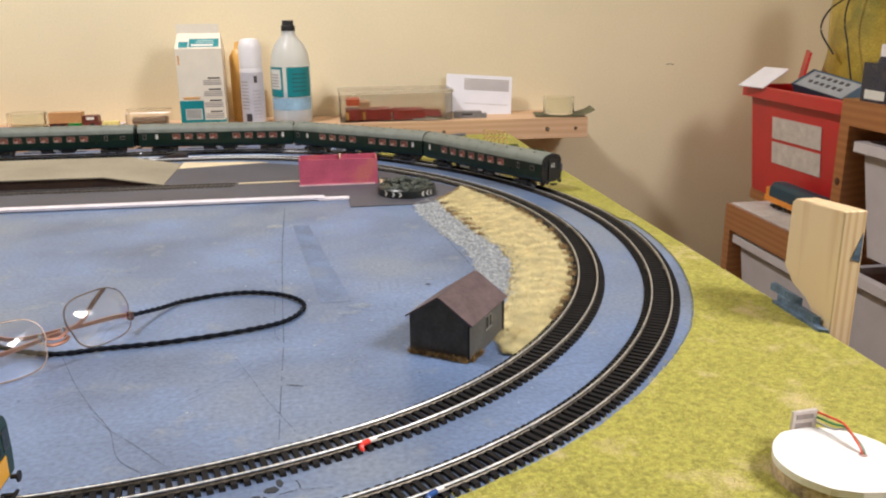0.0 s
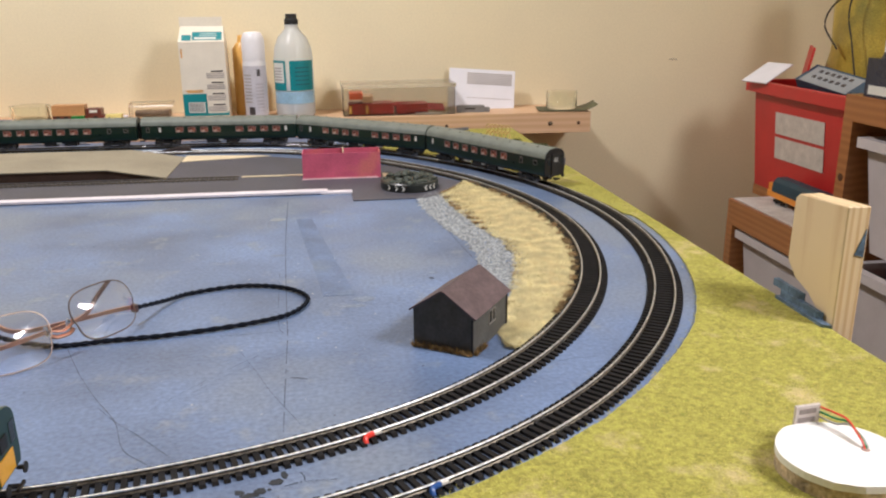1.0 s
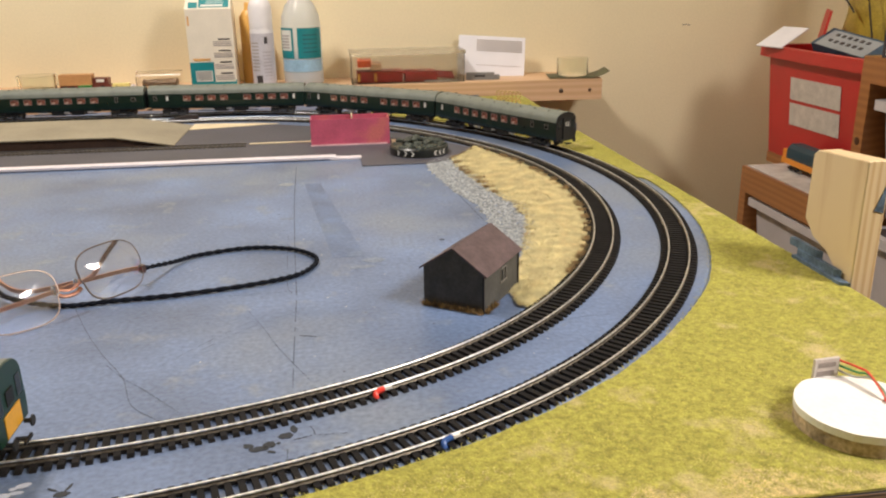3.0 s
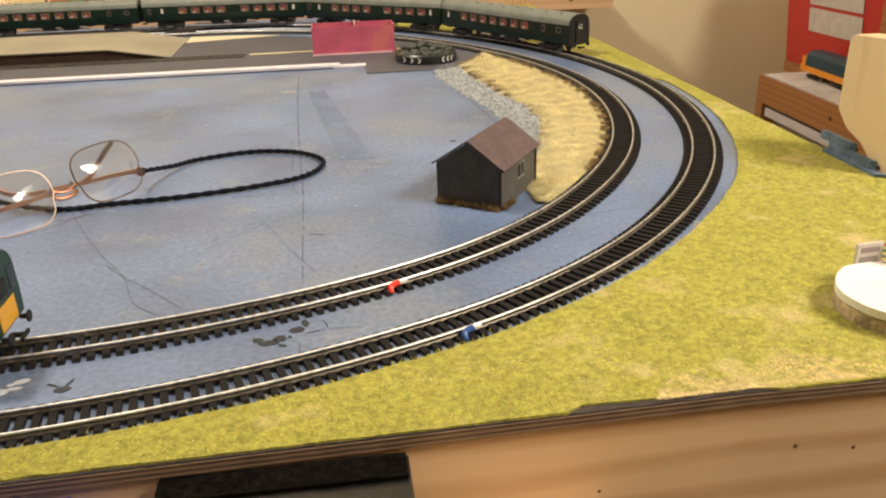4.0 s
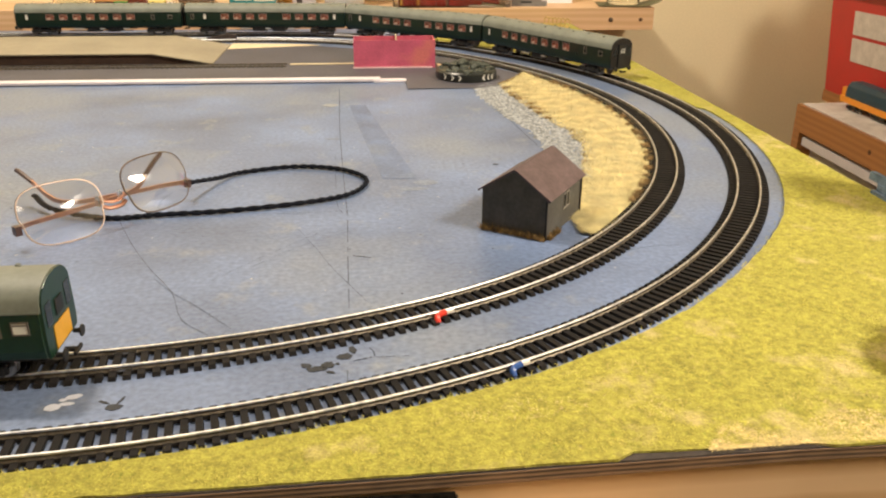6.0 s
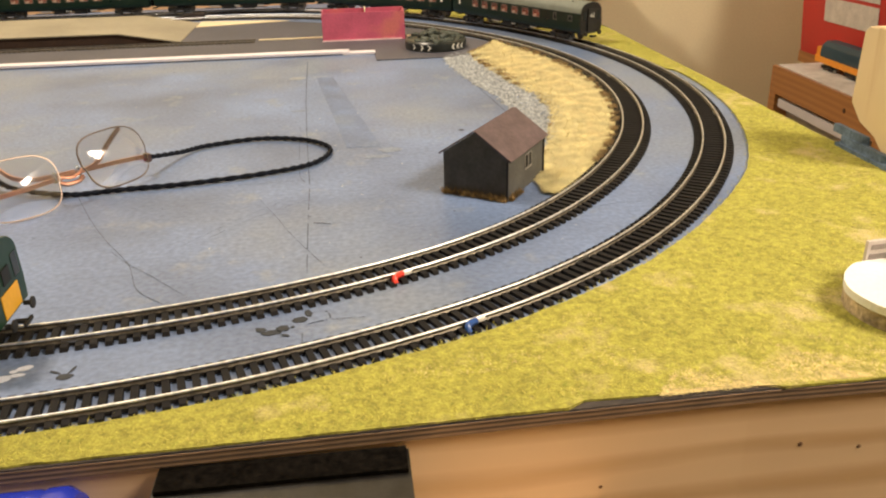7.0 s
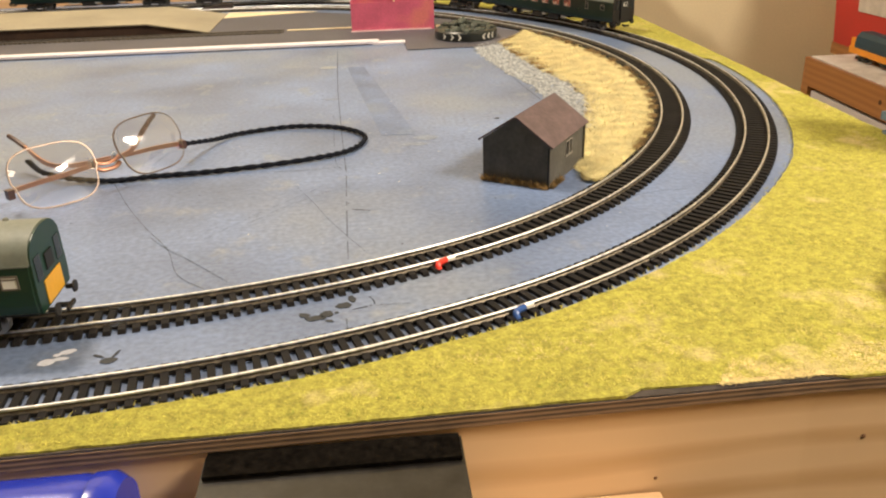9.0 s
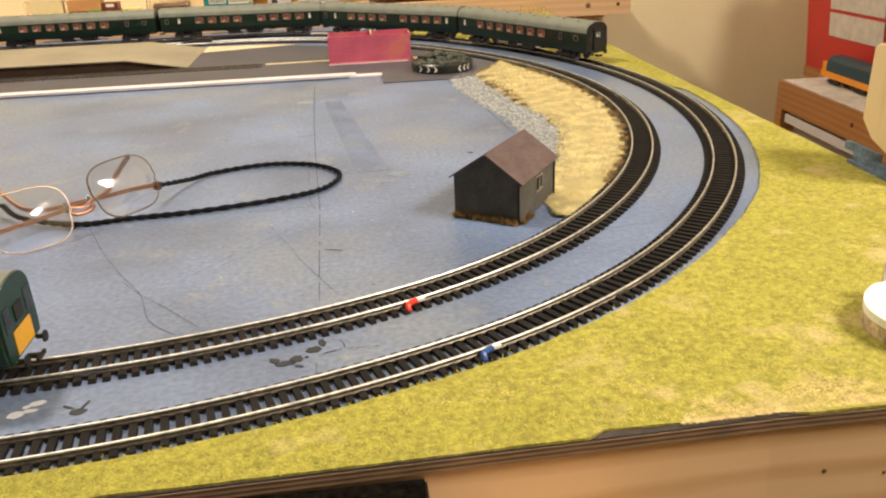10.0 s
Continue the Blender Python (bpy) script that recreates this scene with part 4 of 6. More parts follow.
stroke([(-0.029, 0.962), (-0.024, 0.80), (-0.018, 0.672), (-0.013, 0.58), (-0.010, 0.529)], 0.0008, PENCIL, "board_joint", 0.04)
stroke([(-0.024, 0.68), (-0.0185, 0.56), (-0.0135, 0.535)], 0.0005, PENCIL, "board_joint", 0.15)
stroke([(-0.010, 0.529), (-0.008, 0.45), (-0.006, 0.386)], 0.0007, PENCIL, "board_joint", 0.12)
stroke([(-0.0055, 0.322), (-0.005, 0.31)], 0.0005, PENCIL, "board_joint")
stroke([(-0.166, 0.529), (-0.145, 0.483), (-0.126, 0.447), (-0.106, 0.413), (-0.094, 0.380), (-0.077, 0.361)], 0.00055, PENCIL, gaps=0.03)
stroke([(-0.120, 0.432), (-0.105, 0.412), (-0.091, 0.397), (-0.066, 0.367)], 0.0004, PENCIL, gaps=0.05)
stroke([(-0.042, 0.505), (-0.028, 0.470), (-0.017, 0.44), (0.003, 0.395)], 0.0004, PENCIL, gaps=0.1)
stroke([(-0.088, 0.425), (-0.060, 0.462), (-0.029, 0.498)], 0.0004, PENCIL, gaps=0.25)
stroke([(-0.065, 0.446), (-0.045, 0.470), (-0.010, 0.500)], 0.0003, PENCIL, gaps=0.3)
stroke([(-0.060, 0.537), (-0.031, 0.538), (-0.008, 0.541)], 0.0005, PENCIL, gaps=0.15)
stroke([(-0.005, 0.458), (0.0, 0.4565), (0.006, 0.4545)], 0.0010, BLOT, "ink_mark")
stroke([(0.128, 0.945), (0.138, 0.88), (0.147, 0.815), (0.155, 0.735), (0.162, 0.672)], 0.0008, PENCIL, gaps=0.05)
stroke([(0.163, 0.452), (0.185, 0.459), (0.205, 0.460)], 0.0006, PENCIL, gaps=0.1)
stroke([(-0.003, 0.330), (0.006, 0.333)], 0.0006, BLOT, "ink_mark", 0.2)
stroke([(0.008, 0.333), (0.024, 0.333)], 0.0004, BLOT, "ink_mark", 0.3)
stroke([(0.005, 0.342), (0.007, 0.338), (0.0075, 0.334)], 0.0005, BLOT, "ink_mark")
for x, y, rx, ry, tn in ((-0.0215, 0.3225, 0.0065, 0.0028, 0.1), (-0.0275, 0.3265, 0.0040, 0.0024, -0.6), (-0.0155, 0.3265, 0.0042, 0.0036, 0), (-0.0135, 0.3185, 0.0030, 0.0012, -0.4), (-0.0065, 0.3352, 0.0050, 0.0034, 0.2), (-0.0020, 0.3425, 0.0024, 0.0042, 0.2), (-0.0100, 0.3275, 0.0014, 0.0012, 0)):
    blot(-0.012 + 0.85 * (x + 0.012), 0.331 + 0.85 * (y - 0.331), 0.85 * rx, 0.85 * ry, BLOT, tn)
for x, y, rx, ry, tn in ((-0.1065, 0.2985, 0.0055, 0.0030, 0), (-0.1135, 0.3040, 0.0045, 0.0010, -0.5), (-0.1040, 0.3055, 0.0010, 0.0045, -0.3)):
    blot(-0.1055 + 0.75 * (x + 0.1055), 0.3 + 0.75 * (y - 0.3), 0.75 * rx, 0.75 * ry, BLOT, tn)
for x, y, rx, ry, tn in ((-0.1345, 0.2985, 0.0065, 0.0036, 0.3), (-0.1265, 0.3020, 0.0060, 0.0018, 0.1), (-0.1305, 0.3070, 0.0030, 0.0018, 0.2), (-0.1245, 0.3105, 0.0062, 0.0028, 0.35)):
    blot(-0.1285 + 0.66 * (x + 0.1285), 0.3045 + 0.66 * (y - 0.3045), 0.66 * rx, 0.66 * ry, WHITE_BLOT, tn)
PALE_BLUE = mat("rubbed_blue", (0.185, 0.230, 0.315), 0.5, vary=0.2, scale=120, bump=0.3)
DEEP_BLUE = mat("fresh_blue_patch", (0.108, 0.160, 0.290), 0.42, vary=0.18, scale=30, fine=300, bump=0.4, second=(0.15, 0.20, 0.29), second_at=0.56)
part("paint_patch", prism([(-0.016, 0.875), (0.002, 0.872), (0.043, 0.612), (0.016, 0.612)], 0.0001, 0.00022), DEEP_BLUE, table, "fresher blue painted strip")
YELLOW_SPOT = mat("yellowish_smear", (0.26, 0.29, 0.33), 0.5, vary=0.15, scale=150)
for x, y, rx, ry, mt in ((-0.036, 0.875, 0.010, 0.008, YELLOW_SPOT), (-0.028, 0.735, 0.010, 0.0025, PALE_BLUE), (0.05, 0.600, 0.012, 0.006, PALE_BLUE), (0.04, 0.585, 0.014, 0.004, PALE_BLUE), (0.115, 0.66, 0.006, 0.003, PALE_BLUE), (0.112, 0.645, 0.003, 0.002, BLOT), (-0.064, 0.548, 0.0016, 0.0012, WHITE_BLOT)):
    blot(x, y, rx, ry, mt, RNG.uniform(-0.3, 0.3), z=0.0002)
blot(-0.164, 0.401, 0.0032, 0.0022, mat("rust_speck", (0.25, 0.12, 0.06), 0.6), 0.3, "chip", 0.0012)
stroke([(-0.33, 0.975), (-0.27, 0.978), (-0.20, 0.981)], 0.0009, PENCIL, gaps=0.3)

# dust, chips and paint specks
for tone, col, count in (("pale", (0.55, 0.55, 0.52), 260), ("dark", (0.05, 0.06, 0.08), 200)):
    vs, fs = [], []
    for _ in range(count):
        x, y = RNG.uniform(-0.45, 0.16), RNG.uniform(0.40, 0.98)
        r = 0.0007 * RNG.random() ** 2 + 0.0002
        i0 = len(vs)
        for k in range(5):
            vs.append((x + r * RNG.uniform(0.5, 1.8) * math.cos(k * 1.257), y + r * RNG.uniform(0.5, 1.3) * math.sin(k * 1.257), 0.00024))
        fs.append(tuple(range(i0, i0 + 5)))
    sp = new("paint_specks", mesh_from("paint_specks", vs, fs, mat("speck_" + tone, col, 0.7)))
    tagged(sp, tone + " dust and paint specks on the blue board", "specks", kind="stuff")

# black connector beside the inner track
conn = thing("cable_connector", "black ribbed plastic connector barrel beside the inner track", "connector", (-0.158, 0.371, 0.0062), 4)
part("barrel", lathe([(0.0050, -0.055), (0.0058, -0.05), (0.0060, -0.004), (0.0052, -0.0008), (0.0030, 0.0)], 20, Matrix.Rotation(math.pi / 2, 4, "Y")), RUBBER, conn, smooth=True)
for k in range(9):
    part("rib", lathe([(0.0061, -0.0008), (0.0064, 0), (0.0061, 0.0008)], 16, Matrix.Translation((-0.008 - k * 0.0032, 0, 0)) @ Matrix.Rotation(math.pi / 2, 4, "Y")), RUBBER, conn)

# ---------------- yard things ----------------
PINK = mat("pink_card", (0.52, 0.10, 0.18), 0.6, vary=0.10, scale=40, second=(0.58, 0.16, 0.16), second_at=0.56)
pink = thing("pink_card_box", "open pink card building shell with one divider", "card box", (-0.0135, 1.086, YARD_Z), 0.3)
BW, BD, BH = 0.108, 0.034, 0.036
part("wall", boxes((0, BW, 0, 0.0014, 0, BH)), PINK, pink)
part("wall", boxes((0, BW, BD - 0.0014, BD, 0, BH + 0.001)), PINK, pink)
part("wall", boxes((0, 0.0014, 0.0014, BD - 0.0014, 0, BH)), PINK, pink)
part("wall", boxes((BW - 0.0014, BW, 0.0014, BD - 0.0014, 0, BH)), PINK, pink)
part("divider", boxes((BW * 0.52, BW * 0.52 + 0.0012, 0.0014, BD - 0.0014, 0, BH + 0.003)), CREAM_CARD, pink)
part("floor", boxes((0.0014, BW - 0.0014, 0.0014, BD - 0.0014, 0, 0.0012)), PINK, pink)
part("base_strip", boxes((-0.001, BW - 0.004, -0.0022, -0.0002, 0, 0.0016)), mat("pale_pink_card", (0.7, 0.5, 0.52), 0.6), pink)

BASE_DARK = mat("dark_plinth", (0.02, 0.024, 0.022), 0.35, vary=0.2)
ROCK = mat("dark_rubble", (0.045, 0.055, 0.045), 0.6, vary=0.4, scale=200, bump=0.8, second=(0.12, 0.14, 0.12), second_at=0.6)
plinth = thing("round_plinth", "round black scenic plinth with white chevrons and dark rubble", "plinth", (0.1285, 1.018, YARD_Z))
part("drum", bevelled(lathe([(0.0375, 0), (0.0385, 0.002), (0.0385, 0.0095), (0.0365, 0.0115)], 40), 0.0003, 1), BASE_DARK, plinth, smooth=True)
for _ in range(46):
    r, a = 0.034 * math.sqrt(RNG.random()), RNG.uniform(0, 6.28)
    bm = bmesh.new()
    bmesh.ops.create_icosphere(bm, subdivisions=1, radius=RNG.uniform(0.003, 0.0065))
    for v in bm.verts:
        v.co = Vector((v.co.x * 1.2, v.co.y, v.co.z * 0.75)) * RNG.uniform(0.75, 1.25)
        v.co += Vector((r * math.cos(a), r * math.sin(a), 0.0115 + 0.008 * max(0, 1 - r / 0.028)))
    part("rock", bm, ROCK, plinth)
for a0, sgn in ((-118, -1), (-104, -1), (-66, 1), (-55, 1), (-44, 1), (-135, -1)):
    bm = bmesh.new()
    for half in (-1, 1):
        cs = []
        for da, zz in ((0, 0.0055), (3.4, 0.0055), (3.4 + 4.0, 0.0055 + half * 0.0032), (4.0, 0.0055 + half * 0.0032)):
            aa = radians(a0 + da * sgn)
            cs.append(bm.verts.new((0.0388 * math.cos(aa), 0.0388 * math.sin(aa), zz)))
        bm.faces.new(cs)
    part("chevron", bm, WHITEP, plinth, "white chevron")

SLATE = mat("grey_wall_card", (0.17, 0.175, 0.20), 0.6, vary=0.2, scale=200, bump=0.3)
wall_g = thing("model_retaining_wall", "low dark grey model retaining wall on the grass", "model wall")


def wall_run(x0, y0, x1, y1, h=0.012, th=0.0035):
    d = Vector((x1 - x0, y1 - y0, 0))
    bm = bevelled(boxes((0, d.length, -th / 2, th / 2, 0, h)), 0.0004, 1)
    w = part("wall_panel", bm, SLATE, wall_g)
    w.matrix_basis = Matrix.Translation((x0, y0, 0.0010)) @ Matrix.Rotation(math.atan2(d.y, d.x), 4, "Z")
    bm = bmesh.new()
    for k in range(int(d.length / 0.0085)):
        box(bm, k * 0.0085 + 0.003, k * 0.0085 + 0.0036, -th / 2 - 0.0003, th / 2 + 0.0003, 0.0004, h - 0.001)
    c = part("joint_ribs", bm, mat("wall_joint", (0.10, 0.10, 0.12), 0.7), w)


wall_run(0.151, 1.415, 0.193, 1.294)
wall_run(0.203, 1.290, 0.325, 1.082)
wall_run(0.325, 1.082, 0.371, 1.125)
wall_run(0.153, 1.418, 0.280, 1.452)
# raised turf inside the wall
solid("turf_bank", prism([(0.206, 1.292), (0.326, 1.087), (0.366, 1.126), (right_edge(1.45) - 0.004, 1.462), (0.282, 1.462), (0.280, 1.446), (0.157, 1.412), (0.196, 1.296)], 0.0012, 0.0085), GRASS_MAT, "raised green turf behind the model wall", "turf")
HEDGE = mat("dark_hedge", (0.07, 0.09, 0.02), 0.9, vary=0.4, scale=200)
TRELLIS = mat("tan_trellis", (0.55, 0.38, 0.14), 0.7, vary=0.15)


def pick_bush(cx, cy, rx, ry):
    def inner_pick():
        a, r = RNG.uniform(0, 6.28), math.sqrt(RNG.random())
        return cx + rx * r * math.cos(a), cy + ry * r * math.sin(a), 0.0085
    return inner_pick


for cx, cy, rx in ((0.352, 1.255, 0.012), (0.368, 1.245, 0.008), (0.335, 1.30, 0.010)):
    tagged(fibres("low_bush", 500, pick_bush(cx, cy, rx, 0.004), 0.007, 0.0006, HEDGE, 1.2), "low dark green model bush on the turf", "bush", group="bushes")
trellis = thing("trellis", "tan lattice trellis hoops standing on the turf", "trellis", (0.295, 1.350, 0.0085), -40)
for k in range(6):
    for j in range(2):
        x, zz = 0.004 + k * 0.0075, 0.006 + j * 0.013
        part("hoop", tube([(x + 0.0042 * math.cos(a), 0.0005 * (k % 2), zz + 0.006 * math.sin(a)) for a in [2 * math.pi * i / 12 for i in range(13)]], 0.0010, 5), TRELLIS, trellis)

# plaster disc with its wired module
PLASTER = mat("white_plaster", (0.84, 0.83, 0.80), 0.7, vary=0.03, scale=40, bump=0.3)
PLASTER_SIDE = mat("rough_cut_edge", (0.50, 0.40, 0.27), 0.9, vary=0.3, scale=90, bump=0.9)
disc = thing("plaster_disc", "rough white foam disc lying on the grass mat", "disc", (0.2835, 0.2990, 0.0018))
outline = []
for k in range(56):
    a = 2 * math.pi * k / 56
    outline.append((math.cos(a) * (0.0325 + 0.0012 * noise.noise((math.cos(a) * 2, math.sin(a) * 2, 4))), math.sin(a) * (0.0318 + 0.0015 * noise.noise((math.cos(a) * 3, math.sin(a) * 3, 1)))))
part("top", bevelled(prism(outline, 0.0075, 0.0115), 0.0008, 2), PLASTER, disc, "smooth white top face")
part("edge", prism([(x * 0.985, y * 0.985) for x, y in outline], 0.0, 0.0074), PLASTER_SIDE, disc, "rough torn brownish edge")
part("hole", lathe([(0.0022, 0.01145), (0.0022, 0.01165)], 16, Matrix.Translation((0.0135, 0.0005, 0))), mat("dusty_hole", (0.40, 0.28, 0.24), 0.9), disc, "drilled hole with dust")
module = thing("circuit_module", "small clear circuit module with coloured wires propped on the disc", "circuit module", (0.2830, 0.3320, 0.0128), 6)
part("board", bevelled(boxes((-0.0075, 0.0075, -0.001, 0.001, -0.001, 0.0105)), 0.0005, 1), mat("module_shell", (0.62, 0.56, 0.52), 0.25, vary=0.1), module, "pale translucent shell")
part("chip_row", boxes((-0.0055, 0.0050, -0.0014, -0.0010, 0.0058, 0.0086), (-0.0060, 0.0045, -0.0014, -0.0010, 0.0006, 0.0036)), mat("module_print", (0.28, 0.24, 0.22), 0.5), module)
hole_w = Vector((0.297, 0.2995, 0.0135))
for k, col in enumerate(((0.65, 0.06, 0.03), (0.03, 0.20, 0.06), (0.35, 0.35, 0.34))):
    a = Vector((0.2905, 0.3325, 0.0215 - k * 0.003))
    pts = spline([a, a + Vector((0.004, -0.010, 0.0005)), (a + hole_w) / 2 + Vector((0.003 + k * 0.0008, 0, 0.004)), hole_w + Vector((0.0008 * k, 0.004, 0.003)), hole_w + Vector((0.0008 * k, 0, -0.001))], 6)
    pts = [module.matrix_world.inverted() @ p for p in pts]
    part("wire", tube(pts, 0.0006, 6), mat("wire_%d" % k, col, 0.4), module, smooth=True)

# timber post at the board's side
post = thing("timber_post", "pale sawn pine block clamped at the table's side", "timber block", (0.3945, -0.016, 0))
bm = bmesh.new()
prof = [(0.497, -0.10), (0.560, -0.10), (0.560, -0.02), (0.512, 0.002), (0.532, 0.016), (0.552, 0.022), (0.566, 0.034), (0.565, 0.086), (0.560, 0.090), (0.497, 0.0945)]
a = [bm.verts.new((0.0, y, z)) for y, z in prof]
b = [bm.verts.new((0.018, y, z)) for y, z in prof]
bm.faces.new(a)
bm.faces.new(b[::-1])
for k in range(len(prof)):
    j = (k + 1) % len(prof)
    bm.faces.new((a[k], b[k], b[j], a[j]))
bmesh.ops.recalc_face_normals(bm, faces=bm.faces)
part("block", bevelled(bm, 0.0008, 1), PINE_PALE, post)
SMEAR = mat("blue_paint_smear", (0.10, 0.15, 0.22), 0.6, vary=0.3, scale=60)
part("paint_smear", prism([(0.009, 0.070), (0.0165, 0.090), (0.0165, 0.068)], 0.0, 0.0004, None, Matrix.Translation((0, 0.4968, -0.012)) @ Matrix.Rotation(math.pi / 2, 4, "X")), SMEAR, post, "blue paint smear")
wedge = bmesh.new()
prism([(0.3865, 0.482), (0.3925, 0.478), (0.3925, 0.546), (0.3855, 0.547)], 0.0015, 0.0042, wedge)
prism([(0.3885, 0.494), (0.3925, 0.490), (0.3925, 0.545), (0.388, 0.544)], 0.0042, 0.010, wedge)
prism([(0.3895, 0.520), (0.3925, 0.516), (0.3925, 0.556), (0.388, 0.556)], 0.010, 0.016, wedge)
solid("foam_wedge", bevelled(wedge, 0.001, 1), SMEAR, "ragged blue-painted foam offcuts beside the timber block", "foam offcut")

# ---------------- the back ledge ----------------
LZ, LY = 0.031, 1.492
ledge = thing("wall_ledge", "pale pine ledge fixed to the wall behind the layout", "ledge")
part("batten", bevelled(boxes((LEFT, 0.527, LY, BACK - 0.001, -0.008, LZ)), 0.0012, 1), LEDGE, ledge)
for x, r in ((0.447, 0.0042), (0.503, 0.0034), (0.245, 0.0034), (0.085, 0.0034), (-0.255, 0.003), (-0.11, 0.003)):
    part("screw_hole", lathe([(r, 0), (r, 0.0004)], 14, Matrix.Translation((x, LY - 0.0003, 0.010)) @ Matrix.Rotation(math.pi / 2, 4, "X")), mat("screw_dark", (0.12, 0.06, 0.03), 0.5), ledge)
part("screw_head", lathe([(0.0030, 0), (0.0024, 0.0010)], 12, Matrix.Translation((0.4475, LY - 0.0006, 0.0105)) @ Matrix.Rotation(math.pi / 2, 4, "X")), STEEL, ledge)

CARTON_W = mat("carton_board", (0.80, 0.74, 0.62), 0.5, vary=0.03)
TEAL = mat("teal_print", (0.02, 0.24, 0.27), 0.45, vary=0.06)
PRINT = mat("grey_print", (0.42, 0.38, 0.36), 0.6)
DARK_PRINT = mat("dark_print", (0.06, 0.05, 0.05), 0.6)
ORANGE_PRINT = mat("orange_print", (0.70, 0.35, 0.06), 0.5)


def bars(owner, rows, y, material, name="print"):
    """Plain bars of print: rows of (x0, x1, z0, z1) on a front face at y."""
    bm = bmesh.new()
    for x0, x1, z0, z1 in rows:
        box(bm, x0, x1, y - 0.0003, y + 0.0002, z0, z1)
    return part(name, bm, material, owner)


carton = thing("drink_carton", "cream gable-top carton with teal label panels on the ledge", "carton", (-0.196, 1.505, LZ), 2)
bm = bmesh.new()
v = [bm.verts.new(p) for p in ((-0.040, 0, 0), (0.040, 0, 0), (0.040, 0.07, 0), (-0.040, 0.07, 0), (-0.040, 0, 0.140), (0.040, 0, 0.140), (0.040, 0.07, 0.140), (-0.040, 0.07, 0.140), (-0.038, 0.034, 0.166), (0.038, 0.034, 0.166), (0.038, 0.036, 0.166), (-0.038, 0.036, 0.166))]
for f in ((3, 2, 1, 0), (0, 1, 5, 4), (1, 2, 6, 5), (2, 3, 7, 6), (3, 0, 4, 7), (4, 5, 9, 8), (6, 7, 11, 10), (8, 9, 10, 11)):
    bm.faces.new([v[i] for i in f])
bm.faces.new((v[5], v[6], v[10], v[9]))
bm.faces.new((v[7], v[4], v[8], v[11]))
part("body", bm, CARTON_W, carton)
part("top_fin", boxes((-0.039, 0.036, 0.0335, 0.0365, 0.165, 0.182)), CARTON_W, carton)
bars(carton, ((-0.040, 0.040, 0.0085, 0.0125), (-0.040, 0.002, 0.0125, 0.048), (0.0, 0.002, 0.0125, 0.046), (0.038, 0.040, 0.0125, 0.016)), -0.0002, TEAL, "teal_panel")
bars(carton, ((-0.031, -0.002, 0.014, 0.033),), -0.0006, WHITEP, "barcode_panel")
bars(carton, [(-0.029 + k * 0.0026, -0.0279 + k * 0.0026, 0.016, 0.032) for k in range(10)], -0.0010, DARK_PRINT, "barcode")
bars(carton, [(0.004, 0.036, 0.016 + k * 0.020 + j * 0.0032, 0.0178 + k * 0.020 + j * 0.0032) for k in range(4) for j in range(3)], -0.0002, PRINT)
bars(carton, [(0.013, 0.034, 0.0265 + k * 0.020, 0.0290 + k * 0.020) for k in range(4)], -0.0002, DARK_PRINT)
bars(carton, ((-0.034, -0.003, 0.053, 0.0545), (-0.032, -0.004, 0.0505, 0.052)), -0.0002, ORANGE_PRINT)
bars(carton, ((-0.037, -0.0345, 0.112, 0.128),), -0.0002, ORANGE_PRINT)
tilt_m = Matrix.Translation((0, 0, 0.140)) @ Matrix.Rotation(-math.atan2(0.034, 0.026), 4, "X")
for rows, mt, yy_ in ((((-0.016, 0.036, 0.004, 0.026), (-0.034, -0.018, 0.003, 0.018)), TEAL, -0.0002), (((-0.012, 0.026, 0.006, 0.011),), WHITEP, -0.0006), (((-0.004, 0.028, 0.014, 0.017), (-0.002, 0.026, 0.019, 0.022)), mat("pale_teal_print", (0.35, 0.5, 0.5), 0.5), -0.0006)):
    p = bars(carton, rows, yy_, mt, "top_print")
    p.matrix_basis = tilt_m

can = thing("spray_can", "white spray can with a grey printed label on the ledge", "spray can", (-0.107, 1.522, LZ), 0)
part("body", lathe([(0.0195, 0), (0.0212, 0.003), (0.0212, 0.100), (0.0200, 0.104)], 32), mat("can_white", (0.80, 0.78, 0.80), 0.3, vary=0.03), can, smooth=True)
part("cap", lathe([(0.0205, 0.104), (0.0210, 0.140), (0.0180, 0.150), (0.0150, 0.1545), (0.006, 0.156)], 32), mat("cap_white", (0.83, 0.81, 0.83), 0.35, vary=0.02), can, "plain white cap", True)


def curved_label(owner, r, a0, a1, z0, z1, material, name="label"):
    bm = bmesh.new()
    n = max(3, int(abs(a1 - a0) / 6))
    lo, hi = [], []
    for k in range(n + 1):
        a = radians(a0 + (a1 - a0) * k / n)
        lo.append(bm.verts.new((r * math.cos(a), r * math.sin(a), z0)))
        hi.append(bm.verts.new((r * math.cos(a), r * math.sin(a), z1)))
    for k in range(n):
        bm.faces.new((lo[k], lo[k + 1], hi[k + 1], hi[k]))
    return part(name, bm, material, owner, smooth=True)


